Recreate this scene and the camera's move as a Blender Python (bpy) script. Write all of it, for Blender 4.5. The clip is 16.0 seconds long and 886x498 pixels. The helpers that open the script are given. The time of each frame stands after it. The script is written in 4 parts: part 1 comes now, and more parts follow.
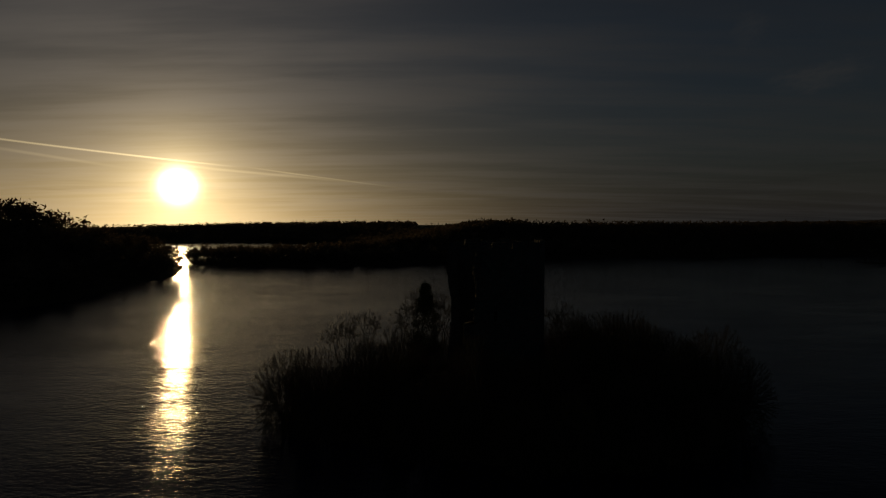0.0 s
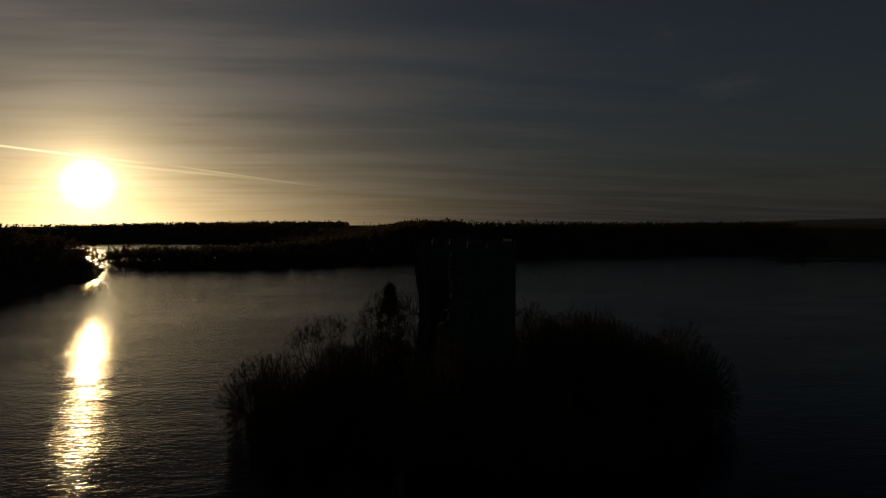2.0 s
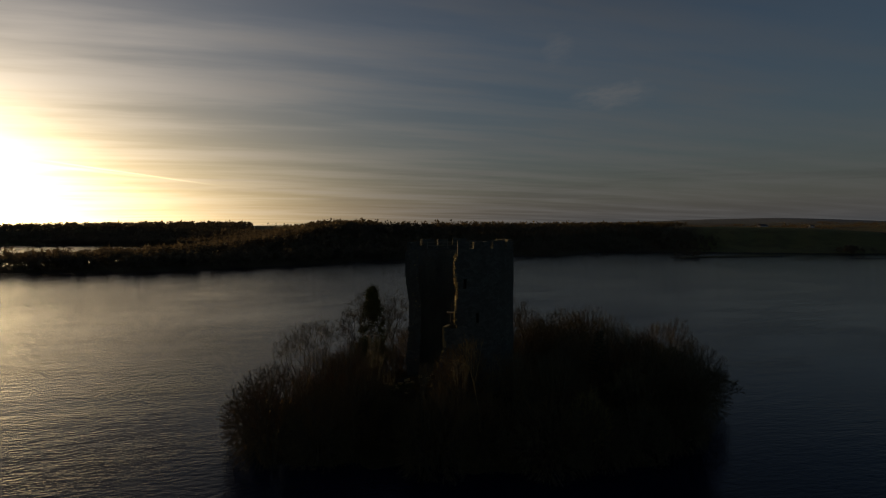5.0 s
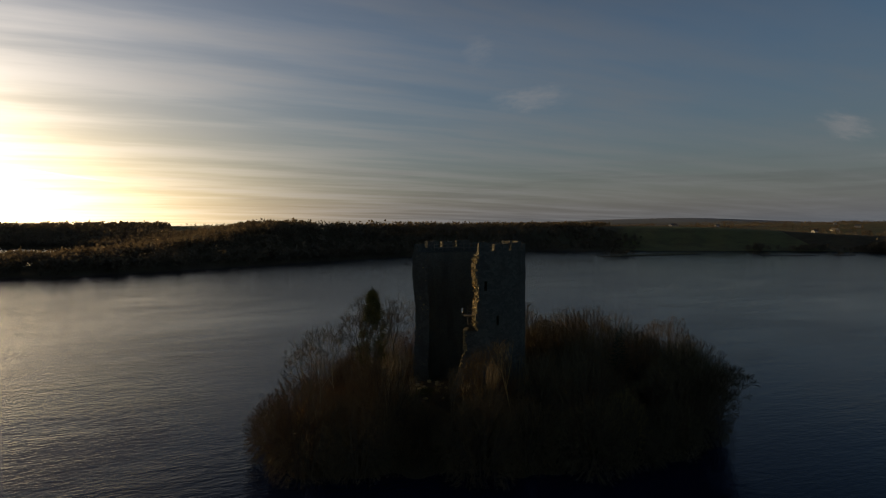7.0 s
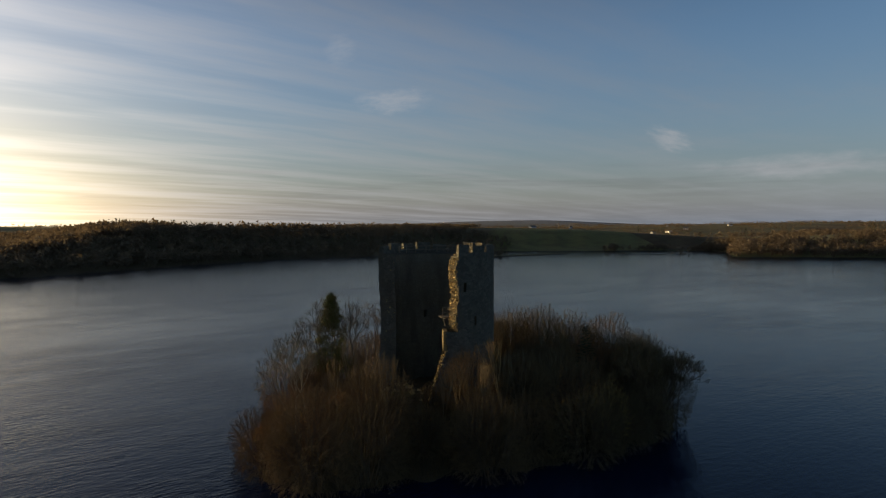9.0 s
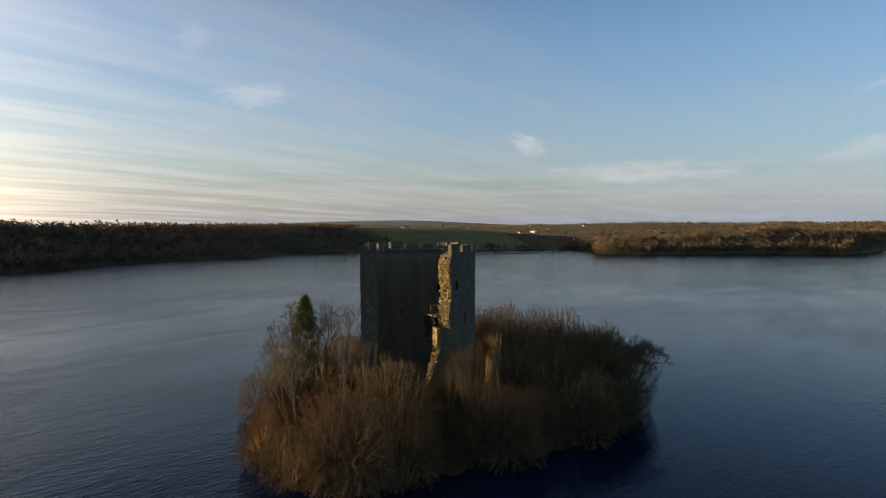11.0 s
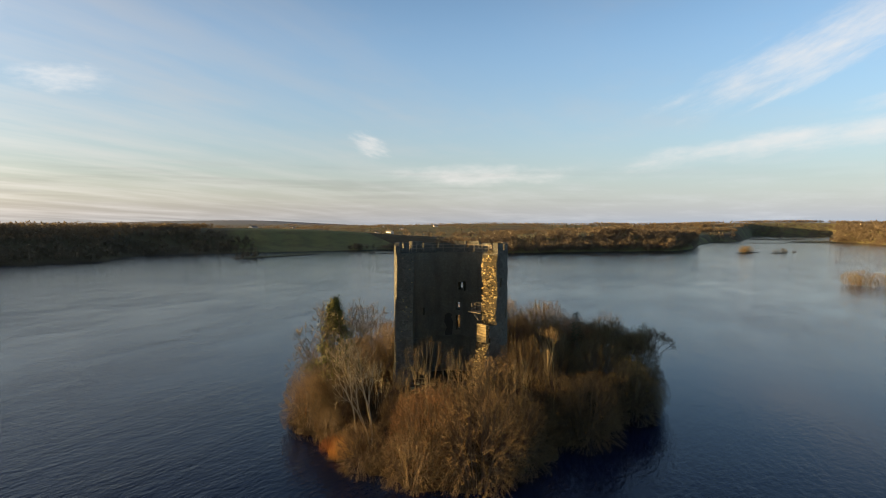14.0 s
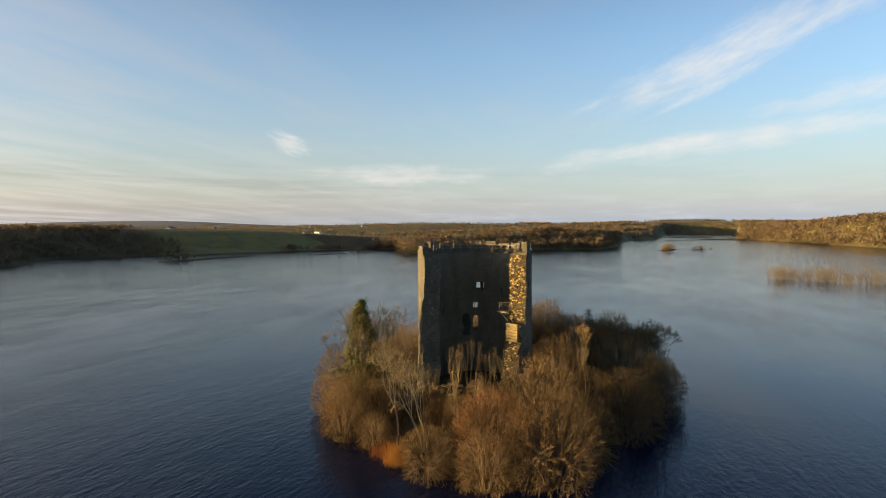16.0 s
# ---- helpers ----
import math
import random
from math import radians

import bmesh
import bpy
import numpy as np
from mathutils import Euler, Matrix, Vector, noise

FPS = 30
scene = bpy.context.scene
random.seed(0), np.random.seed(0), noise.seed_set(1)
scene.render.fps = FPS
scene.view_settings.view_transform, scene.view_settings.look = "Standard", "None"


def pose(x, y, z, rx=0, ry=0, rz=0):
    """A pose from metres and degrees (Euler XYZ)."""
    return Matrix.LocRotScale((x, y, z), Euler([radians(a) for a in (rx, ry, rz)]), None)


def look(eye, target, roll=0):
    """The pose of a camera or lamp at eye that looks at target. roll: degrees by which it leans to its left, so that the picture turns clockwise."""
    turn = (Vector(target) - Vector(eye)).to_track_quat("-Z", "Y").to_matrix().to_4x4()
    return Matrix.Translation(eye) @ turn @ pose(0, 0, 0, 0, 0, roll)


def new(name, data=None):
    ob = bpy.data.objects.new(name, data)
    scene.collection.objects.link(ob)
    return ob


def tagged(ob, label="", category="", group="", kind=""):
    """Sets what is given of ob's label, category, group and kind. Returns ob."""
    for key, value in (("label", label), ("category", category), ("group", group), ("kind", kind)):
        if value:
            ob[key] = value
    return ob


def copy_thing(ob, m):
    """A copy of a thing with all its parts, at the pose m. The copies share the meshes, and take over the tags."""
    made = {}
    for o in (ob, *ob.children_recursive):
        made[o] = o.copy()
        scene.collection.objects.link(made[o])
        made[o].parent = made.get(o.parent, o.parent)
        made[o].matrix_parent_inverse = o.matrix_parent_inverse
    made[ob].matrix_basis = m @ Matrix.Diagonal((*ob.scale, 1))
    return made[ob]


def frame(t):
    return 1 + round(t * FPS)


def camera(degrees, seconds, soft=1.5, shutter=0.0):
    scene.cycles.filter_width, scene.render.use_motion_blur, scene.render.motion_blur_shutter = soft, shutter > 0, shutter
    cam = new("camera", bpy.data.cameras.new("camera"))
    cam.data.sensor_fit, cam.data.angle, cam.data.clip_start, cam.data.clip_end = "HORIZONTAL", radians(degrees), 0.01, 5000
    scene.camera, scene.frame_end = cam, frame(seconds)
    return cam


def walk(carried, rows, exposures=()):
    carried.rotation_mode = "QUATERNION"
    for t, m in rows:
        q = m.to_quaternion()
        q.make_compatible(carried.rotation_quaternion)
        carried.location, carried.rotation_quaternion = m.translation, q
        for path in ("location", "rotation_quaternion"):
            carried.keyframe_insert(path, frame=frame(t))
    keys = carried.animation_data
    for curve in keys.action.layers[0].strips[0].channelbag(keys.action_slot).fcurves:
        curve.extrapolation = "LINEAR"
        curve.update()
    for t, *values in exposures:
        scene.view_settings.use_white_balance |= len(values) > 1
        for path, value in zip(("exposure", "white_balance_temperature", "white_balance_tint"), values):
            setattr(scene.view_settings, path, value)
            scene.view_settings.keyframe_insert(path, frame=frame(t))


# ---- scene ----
cam = camera(74.25, 16.0, soft=1.1)
PATH = [
    (0.0, pose(-5.06, -80.97, 23.98, 87.78, 0.05, 0.80)),
    (0.5, pose(-6.30, -80.64, 23.92, 87.76, 0.11, -0.73)),
    (1.0, pose(-7.62, -80.26, 23.87, 87.76, 0.06, -2.54)),
    (1.5, pose(-9.06, -79.82, 23.81, 87.80, -0.00, -4.13)),
    (2.0, pose(-10.60, -79.33, 23.77, 87.83, -0.01, -6.07)),
    (2.5, pose(-12.20, -78.79, 23.73, 87.80, -0.00, -7.15)),
    (3.0, pose(-13.95, -78.15, 23.70, 87.78, 0.10, -7.84)),
    (3.5, pose(-15.85, -77.40, 23.70, 87.82, -0.02, -9.27)),
    (4.0, pose(-17.94, -76.58, 23.71, 87.85, 0.13, -11.95)),
    (4.5, pose(-20.13, -75.70, 23.73, 87.83, 0.11, -13.88)),
    (7.0, pose(-33.16, -70.00, 24.10, 87.79, 0.21, -23.08)),
    (7.5, pose(-36.09, -68.52, 24.13, 87.76, 0.09, -25.44)),
    (8.0, pose(-39.16, -66.95, 24.16, 87.81, 0.08, -28.70)),
    (8.5, pose(-42.26, -65.28, 24.20, 87.87, 0.02, -32.89)),
    (9.0, pose(-45.41, -63.37, 24.23, 87.89, 0.09, -36.37)),
    (9.5, pose(-48.48, -61.30, 24.26, 87.91, 0.17, -39.12)),
    (10.0, pose(-51.56, -59.12, 24.29, 87.91, 0.14, -42.50)),
    (12.5, pose(-66.26, -44.59, 24.06, 87.85, -0.04, -57.24)),
    (13.0, pose(-68.79, -40.94, 24.06, 87.86, -0.07, -59.29)),
    (13.5, pose(-71.05, -37.23, 24.07, 87.88, -0.11, -62.30)),
    (14.0, pose(-72.96, -33.48, 24.07, 87.92, -0.04, -64.58)),
    (14.5, pose(-74.57, -29.79, 24.08, 87.90, -0.12, -66.88)),
    (15.0, pose(-75.90, -26.20, 24.09, 87.90, 0.09, -69.76)),
    (15.5, pose(-76.88, -23.10, 24.11, 87.89, 0.26, -71.58)),
    (16.0, pose(-77.57, -20.59, 24.15, 87.89, 0.24, -72.06)),
]
EXPOSURES = [(0.0, -2.7, 6500, 10), (0.6, -2.83, 6500, 10), (1.5, -2.5, 6500, 10), (3.5, -1.3, 6500, 10), (5.0, -0.4, 6350, 10), (7.0, 0.52, 6120, 10), (9.0, 1.38, 5950, 10),
             (10.0, 1.78, 5980, 10), (12.5, 2.51, 6350, 10), (16.0, 2.54, 6550, 10)]
walk(cam, PATH, exposures=EXPOSURES)

# ---- sky and sun ----
SUN_AZ, SUN_EL = radians(-25.1), radians(3.6)
SUN = Vector((math.sin(SUN_AZ) * math.cos(SUN_EL), math.cos(SUN_AZ) * math.cos(SUN_EL), math.sin(SUN_EL)))


class Nodes:
    """A short way to write node trees."""

    def __init__(self, tree):
        self.tree = tree

    def add(self, kind, sockets=(), operation="", feature=""):
        node = self.tree.nodes.new(kind)
        if operation:
            node.operation = operation
        if feature:
            node.feature = feature
        for key, value in dict(sockets).items():
            self.feed(node.inputs[key], value)
        return node

    def feed(self, socket, value):
        if isinstance(value, bpy.types.NodeSocket):
            self.tree.links.new(value, socket)
        else:
            socket.default_value = value

    def math(self, op, a, b=0.0, clamp=False):
        node = self.add("ShaderNodeMath", {0: a, 1: b}, operation=op)
        node.use_clamp = clamp
        return node.outputs[0]

    def span(self, value, lo, hi, to_lo=0.0, to_hi=1.0, kind="SMOOTHSTEP"):
        node = self.add("ShaderNodeMapRange", {"Value": value, "From Min": lo, "From Max": hi, "To Min": to_lo, "To Max": to_hi})
        node.interpolation_type = kind
        return node.outputs[0]

    def mix(self, fac, a, b, blend="MIX"):
        node = self.add("ShaderNodeMix")
        node.data_type, node.blend_type = "RGBA", blend
        self.feed(node.inputs[0], fac)
        for i, v in ((6, a), (7, b)):
            self.feed(node.inputs[i], v if isinstance(v, bpy.types.NodeSocket) else (*v, 1))
        return node.outputs[2]

    def noise(self, vector, scale, detail=4.0, rough=0.55):
        node = self.add("ShaderNodeTexNoise", {"Vector": vector, "Scale": scale, "Detail": detail, "Roughness": rough})
        return node.outputs["Fac"]

    def scaled(self, vector, x, y, z, turn=0.0):
        node = self.add("ShaderNodeMapping", {"Vector": vector, "Scale": (x, y, z), "Rotation": (0, 0, turn)})
        return node.outputs[0]


world = bpy.data.worlds.new("world")
scene.world = world
world.use_nodes = True
w = Nodes(world.node_tree)
background = world.node_tree.nodes["Background"]
sky = w.add("ShaderNodeTexSky")
sky.sky_type, sky.sun_disc, sky.sun_elevation, sky.sun_rotation = "NISHITA", False, SUN_EL, SUN_AZ
sky.altitude, sky.air_density, sky.dust_density, sky.ozone_density = 50, 1.0, 0.0, 3.0
ray_dir = w.add("ShaderNodeTexCoord").outputs["Generated"]
split = w.add("ShaderNodeSeparateXYZ", {0: ray_dir})
dx, dy, dz = split.outputs
azim = w.math("MULTIPLY", w.math("ARCTAN2", dx, dy), 180 / math.pi)
elev = w.math("MULTIPLY", w.math("ARCSINE", dz), 180 / math.pi)
sun_dot = w.add("ShaderNodeVectorMath", {0: ray_dir, 1: tuple(SUN)}, operation="DOT_PRODUCT").outputs["Value"]
from_sun = w.math("MULTIPLY", w.math("ARCCOSINE", w.math("MINIMUM", sun_dot, 0.9999999)), 180 / math.pi)

# high thin veil, drawn out in streaks, thicker on the sun's side
plane = w.add("ShaderNodeCombineXYZ", {0: w.math("DIVIDE", dx, w.math("ADD", w.math("ABSOLUTE", dz), 0.07)),
                                       1: w.math("DIVIDE", dy, w.math("ADD", w.math("ABSOLUTE", dz), 0.07))}).outputs[0]
streak = w.noise(w.scaled(plane, 0.35, 1.5, 1, radians(-12)), 1.1, 5, 0.55)
puffs = w.noise(w.scaled(plane, 0.8, 1.1, 1, radians(25)), 0.8, 8, 0.62)
side = w.span(from_sun, 20, 115, 1.0, 0.0)
streaks = w.span(streak, 0.34, 0.70, 0.64, 1.45)
veil = w.math("MULTIPLY", w.math("ADD", w.math("MULTIPLY", w.span(streak, 0.40, 0.72), side), w.math("MULTIPLY", w.span(puffs, 0.42, 0.8), 0.55)), 0.5)


def cloud(az, el, wide, high, lean, fine=1.0, size=1.0):
    """One drawn-out cloud at a bearing and height in degrees; lean: degrees of height gained per degree of bearing."""
    a = w.math("DIVIDE", w.math("SUBTRACT", azim, az), wide)
    up = w.math("SUBTRACT", w.math("SUBTRACT", elev, el), w.math("MULTIPLY", w.math("SUBTRACT", azim, az), lean))
    b = w.math("DIVIDE", up, high)
    d = w.math("ADD", w.math("MULTIPLY", a, a), w.math("MULTIPLY", b, b))
    rag = w.noise(w.add("ShaderNodeCombineXYZ", {0: w.math("MULTIPLY", azim, 0.16 * fine), 1: w.math("MULTIPLY", up, 0.5 * fine)}).outputs[0], 1.6, 6, 0.6)
    d = w.math("ADD", d, w.math("MULTIPLY", w.math("SUBTRACT", rag, 0.5), 2.6))
    return w.math("MULTIPLY", w.span(d, 1.2, -0.9), size)


CLOUDS = [  # bearing, height, half width, half height, lean, fineness, strength
    (57.4, 7.9, 2.0, 1.2, -0.30, 2.2, 0.8), (68, 5.1, 9, 1.2, 0.0, 1.0, 0.8), (97, 7.4, 17, 1.3, 0.10, 0.9, 0.85),
    (98, 14.8, 13, 2.5, 0.34, 1.0, 0.8), (97, 12.4, 6, 0.8, 0.42, 1.6, 0.6), (107, 10.6, 9, 1.2, 0.16, 1.2, 0.6),
    (31.5, 12.0, 4.0, 1.3, 0.06, 1.8, 0.6), (26.5, 16.4, 1.6, 1.6, 0.2, 2.0, 0.3)]
extra = 0.0
for c in CLOUDS:
    extra = w.math("MAXIMUM", extra, cloud(*c))


def trail(az0, el0, az1, el1, thick, size):
    """A vapour trail between two bearings."""
    lean = (el1 - el0) / (az1 - az0)
    up = w.math("ABSOLUTE", w.math("SUBTRACT", w.math("SUBTRACT", elev, el0), w.math("MULTIPLY", w.math("SUBTRACT", azim, az0), lean)))
    ends = w.math("MULTIPLY", w.span(azim, az0 - 3, az0 + 2), w.span(azim, az1 + 1, az1 - 6))
    return w.math("MULTIPLY", w.math("MULTIPLY", w.span(up, thick, 0), ends), size)


trails = w.math("MAXIMUM", trail(-46, 7.4, -20.5, 5.5, 0.13, 1.0),
                w.math("MAXIMUM", trail(-17, 5.2, -5, 3.75, 0.12, 0.45), w.math("MAXIMUM", trail(-38, 6.1, -29, 5.0, 0.2, 0.25), trail(-26, 5.5, -8, 4.2, 0.2, 0.3))))
# grey bars of low cloud over the horizon
bar_noise = w.noise(w.add("ShaderNodeCombineXYZ", {0: w.math("MULTIPLY", azim, 0.05), 1: w.math("MULTIPLY", elev, 0.9)}).outputs[0], 1.2, 5, 0.55)
bars = w.math("MULTIPLY", w.span(bar_noise, 0.48, 0.66), w.math("MULTIPLY", w.span(elev, 0, 2.5), w.span(elev, 7, 4)))
low = w.span(w.math("ADD", elev, w.math("MULTIPLY", bar_noise, 0.5)), 2.6, 2.1)



def falloff(value, length):
    return w.math("POWER", 2.71828, w.math("DIVIDE", value, -length))


def shone(colour, amount):
    return w.add("ShaderNodeVectorMath", {0: colour, 3: amount}, operation="SCALE").outputs[0]


haze_height = falloff(w.math("MAXIMUM", elev, 0.0), 4.5)
haze_deep = falloff(w.math("MAXIMUM", elev, 0.0), 9.0)
glow = w.math("MULTIPLY", falloff(from_sun, 8.8), w.span(from_sun, 25, 60, 1.0, 0.0))
glow_wide = falloff(from_sun, 13.2)
core = w.math("POWER", 2.71828, w.math("MULTIPLY", w.math("MULTIPLY", from_sun, from_sun), -0.9))
# clear sky, thinning out behind the haze over the horizon
base = w.mix(w.math("MINIMUM", w.math("MULTIPLY", falloff(w.math("MAXIMUM", elev, 0.0), 10.0), 1.06), 1.0), w.mix(1.0, sky.outputs[0], (1.20, 1.0, 0.94), "MULTIPLY"), (0, 0, 0))
base = shone(base, w.span(from_sun, 35, 105, 0.66, 1.0))
# sunlit high veil
base = w.mix(1.0, base, shone((1.25, 1.0, 0.74), w.math("MULTIPLY", w.math("MULTIPLY", glow_wide, 10.0), streaks)), "ADD")
base = w.mix(veil, base, shone((1.06, 1.0, 0.95), w.math("ADD", 0.74, w.math("MULTIPLY", glow_wide, 10.0))))
# haze over the horizon, golden towards the sun
base = w.mix(1.0, base, shone(w.mix(w.span(from_sun, 55, 120), (1.02, 1.0, 0.98), (0.90, 1.0, 1.13)), w.math("MULTIPLY", haze_deep, w.span(from_sun, 70, 125, 0.82, 0.98))), "ADD")
base = w.mix(1.0, base, shone((1.46, 1.0, 0.40), w.math("MULTIPLY", haze_height, w.math("MULTIPLY", glow, 82.0))), "ADD")
base = w.mix(extra, base, shone((1.04, 1.0, 0.96), w.math("ADD", 1.5, w.math("MULTIPLY", glow_wide, 9.0))))
# the sky deepens towards the zenith
base = shone(base, w.span(elev, 15, 40, 1.0, 0.33))
grey = w.mix(1.0, base, (0.70, 0.68, 0.69), "MULTIPLY")
base = w.mix(w.math("MULTIPLY", w.math("MAXIMUM", bars, w.math("MULTIPLY", low, 0.6)), w.span(from_sun, 70, 115, 0.38, 0.10)), base, grey)
base = w.mix(1.0, base, shone((1.3, 1.0, 0.5), w.math("MULTIPLY", trails, w.math("ADD", 2.0, w.math("MULTIPLY", glow, 40.0)))), "ADD")
base = w.mix(1.0, base, shone((1.3, 1.0, 0.5), w.math("MULTIPLY", falloff(from_sun, 2.2), 60.0)), "ADD")
total = w.mix(1.0, base, shone((1.0, 0.80, 0.45), w.math("MULTIPLY", core, 700.0)), "ADD")
w.feed(background.inputs[0], total)
background.inputs[1].default_value = 0.10

sun = new("sun", bpy.data.lights.new("sun", "SUN"))
sun.data.energy, sun.data.angle, sun.data.color = 2.5, radians(0.53), (1.0, 0.66, 0.27)
sun.matrix_world = look(SUN * 100, (0, 0, 0))

# ---- materials ----
def material(name):
    m = bpy.data.materials.new(name)
    m.use_nodes = True
    g = Nodes(m.node_tree)
    return m, g, m.node_tree.nodes["Principled BSDF"]


def place(g):
    return g.add("ShaderNodeNewGeometry").outputs["Position"]


def relief(g, bsdf, height, strength, distance):
    g.feed(bsdf.inputs["Normal"], g.add("ShaderNodeBump", {"Height": height, "Strength": strength, "Distance": distance}).outputs[0])


def water_material():
    m, g, b = material("lake_water")
    p = place(g)
    gust = g.noise(g.scaled(p, 1, 1.6, 1, 0.5), 0.012, 3)
    swell = g.noise(g.scaled(p, 0.65, 1.5, 1, 0.35), 1.25, 3, 0.5)
    ripple = g.noise(g.scaled(p, 0.9, 1.5, 1, 0.2), 4.5, 2, 0.5)
    chop = g.noise(g.scaled(p, 0.6, 1.5, 1, 0.45), 0.38, 2, 0.5)
    h = g.math("ADD", g.math("MULTIPLY", swell, 0.75), g.math("MULTIPLY", ripple, 0.22))
    h = g.math("ADD", h, g.math("MULTIPLY", chop, 0.65))
    cat_paw = g.noise(g.scaled(p, 0.6, 1.8, 1, 0.3), 0.07, 3, 0.6)
    h = g.math("MULTIPLY", h, g.span(gust, 0.3, 0.7, 0.6, 1.15))
    h = g.math("MULTIPLY", h, g.span(cat_paw, 0.3, 0.7, 0.75, 1.25))
    lee = g.add("ShaderNodeVectorMath", {0: p, 1: (12, -32, 0)}, operation="DISTANCE").outputs["Value"]  # sheltered water behind the island
    h = g.math("MULTIPLY", h, g.span(lee, 12, 48, 0.35, 1.0))
    g.feed(b.inputs["Base Color"], g.mix(gust, (0.002, 0.006, 0.026), (0.004, 0.010, 0.036)))
    b.inputs["Roughness"].default_value, b.inputs["IOR"].default_value = 0.07, 1.2
    relief(g, b, h, 1.0, 0.095)
    return m


def ground_material():
    m, g, b = material("fields_and_soil")
    p = place(g)
    parcel = g.add("ShaderNodeTexVoronoi", {"Vector": g.scaled(p, 1, 1, 0, 0.4), "Scale": 0.009, "Randomness": 0.8})
    tone = g.add("ShaderNodeSeparateColor", {0: parcel.outputs["Color"]}).outputs[0]
    fine = g.noise(p, 0.06, 6, 0.6)
    grain = g.noise(p, 0.9, 5, 0.65)
    grass = g.mix(tone, (0.17, 0.165, 0.052), (0.25, 0.215, 0.080))
    grass = g.mix(g.span(tone, 0.78, 0.82), grass, (0.10, 0.062, 0.032))
    grass = g.mix(g.math("MULTIPLY", g.span(fine, 0.4, 0.7), 0.7), grass, (0.15, 0.115, 0.055))
    height = g.add("ShaderNodeSeparateXYZ", {0: p}).outputs[2]
    shore = g.span(g.math("ADD", height, g.math("MULTIPLY", fine, 0.9)), 0.7, 1.5)
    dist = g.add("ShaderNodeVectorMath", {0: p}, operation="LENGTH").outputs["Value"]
    col = g.mix(g.math("MULTIPLY", shore, g.span(dist, 50, 70)), (0.040, 0.032, 0.020), grass)
    col = g.mix(g.span(grain, 0.3, 0.7, 0.0, 0.35), col, (0.05, 0.05, 0.02))
    px, py, pz = g.add("ShaderNodeSeparateXYZ", {0: p}).outputs
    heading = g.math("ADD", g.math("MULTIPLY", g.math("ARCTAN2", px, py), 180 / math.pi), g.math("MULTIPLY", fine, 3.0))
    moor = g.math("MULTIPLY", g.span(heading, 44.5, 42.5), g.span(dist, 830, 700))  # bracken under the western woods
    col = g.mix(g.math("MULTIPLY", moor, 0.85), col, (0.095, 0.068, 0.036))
    col = g.mix(g.math("MULTIPLY", g.span(dist, 640, 780, 0, 0.75), g.span(fine, 0.35, 0.6)), col, (0.115, 0.088, 0.048))  # bracken and rough grazing inland
    # aerial haze put into the base colour: far land fades to grey-blue
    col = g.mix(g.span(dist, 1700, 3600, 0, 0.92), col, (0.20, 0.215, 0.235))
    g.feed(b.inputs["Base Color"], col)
    b.inputs["Roughness"].default_value, b.inputs["Specular IOR Level"].default_value = 0.95, 0.15
    relief(g, b, grain, 0.5, 0.3)
    return m


def masonry_material(name, pale, dark, scale=1.0, joint=(0.12, 0.11, 0.09), depth=0.09):
    m, g, b = material(name)
    p = g.add("ShaderNodeTexCoord").outputs["Object"]
    wob = g.add("ShaderNodeVectorMath", {0: p, 1: g.add("ShaderNodeTexNoise", {"Vector": p, "Scale": 1.7}).outputs["Color"]}, operation="ADD").outputs[0]
    q = g.scaled(wob, 1, 1, 1.9)
    cell = g.add("ShaderNodeTexVoronoi", {"Vector": q, "Scale": 1.9 * scale})
    edge = g.add("ShaderNodeTexVoronoi", {"Vector": q, "Scale": 1.9 * scale}, feature="DISTANCE_TO_EDGE").outputs["Distance"]
    tone = g.add("ShaderNodeSeparateColor", {0: cell.outputs["Color"]}).outputs[0]
    stain = g.noise(g.scaled(p, 1, 1, 0.25), 0.6, 6, 0.65)
    grain = g.noise(p, 9, 5, 0.7)
    col = g.mix(tone, dark, pale)
    col = g.mix(g.span(stain, 0.42, 0.7, 0, 0.7), col, (0.10, 0.095, 0.075))
    col = g.mix(g.span(edge, 0.0, 0.07, 0.6, 0.0), col, joint)
    lichen = g.noise(p, 2.6, 6, 0.7)
    col = g.mix(g.span(lichen, 0.6, 0.75, 0, 0.25), col, (0.24, 0.22, 0.16))
    g.feed(b.inputs["Base Color"], g.mix(g.span(grain, 0.35, 0.7, 0, 0.4), col, (0.07, 0.066, 0.05)))
    b.inputs["Roughness"].default_value, b.inputs["Specular IOR Level"].default_value = 0.93, 0.2
    h = g.math("ADD", g.span(edge, 0.0, 0.12), g.math("ADD", g.math("MULTIPLY", grain, 0.35), g.math("MULTIPLY", tone, 0.5)))
    relief(g, b, h, 0.9, depth)
    return m


def stone_material():
    m, g, b = material("broken_stone")
    p = g.add("ShaderNodeTexCoord").outputs["Object"]
    rnd = g.add("ShaderNodeObjectInfo").outputs["Random"]
    grain = g.noise(p, 5, 6, 0.7)
    col = g.mix(rnd, (0.25, 0.18, 0.07), (0.56, 0.42, 0.165))
    g.feed(b.inputs["Base Color"], g.mix(g.span(grain, 0.35, 0.7, 0, 0.6), col, (0.13, 0.105, 0.07)))
    b.inputs["Roughness"].default_value = 0.92
    relief(g, b, grain, 0.8, 0.05)
    return m


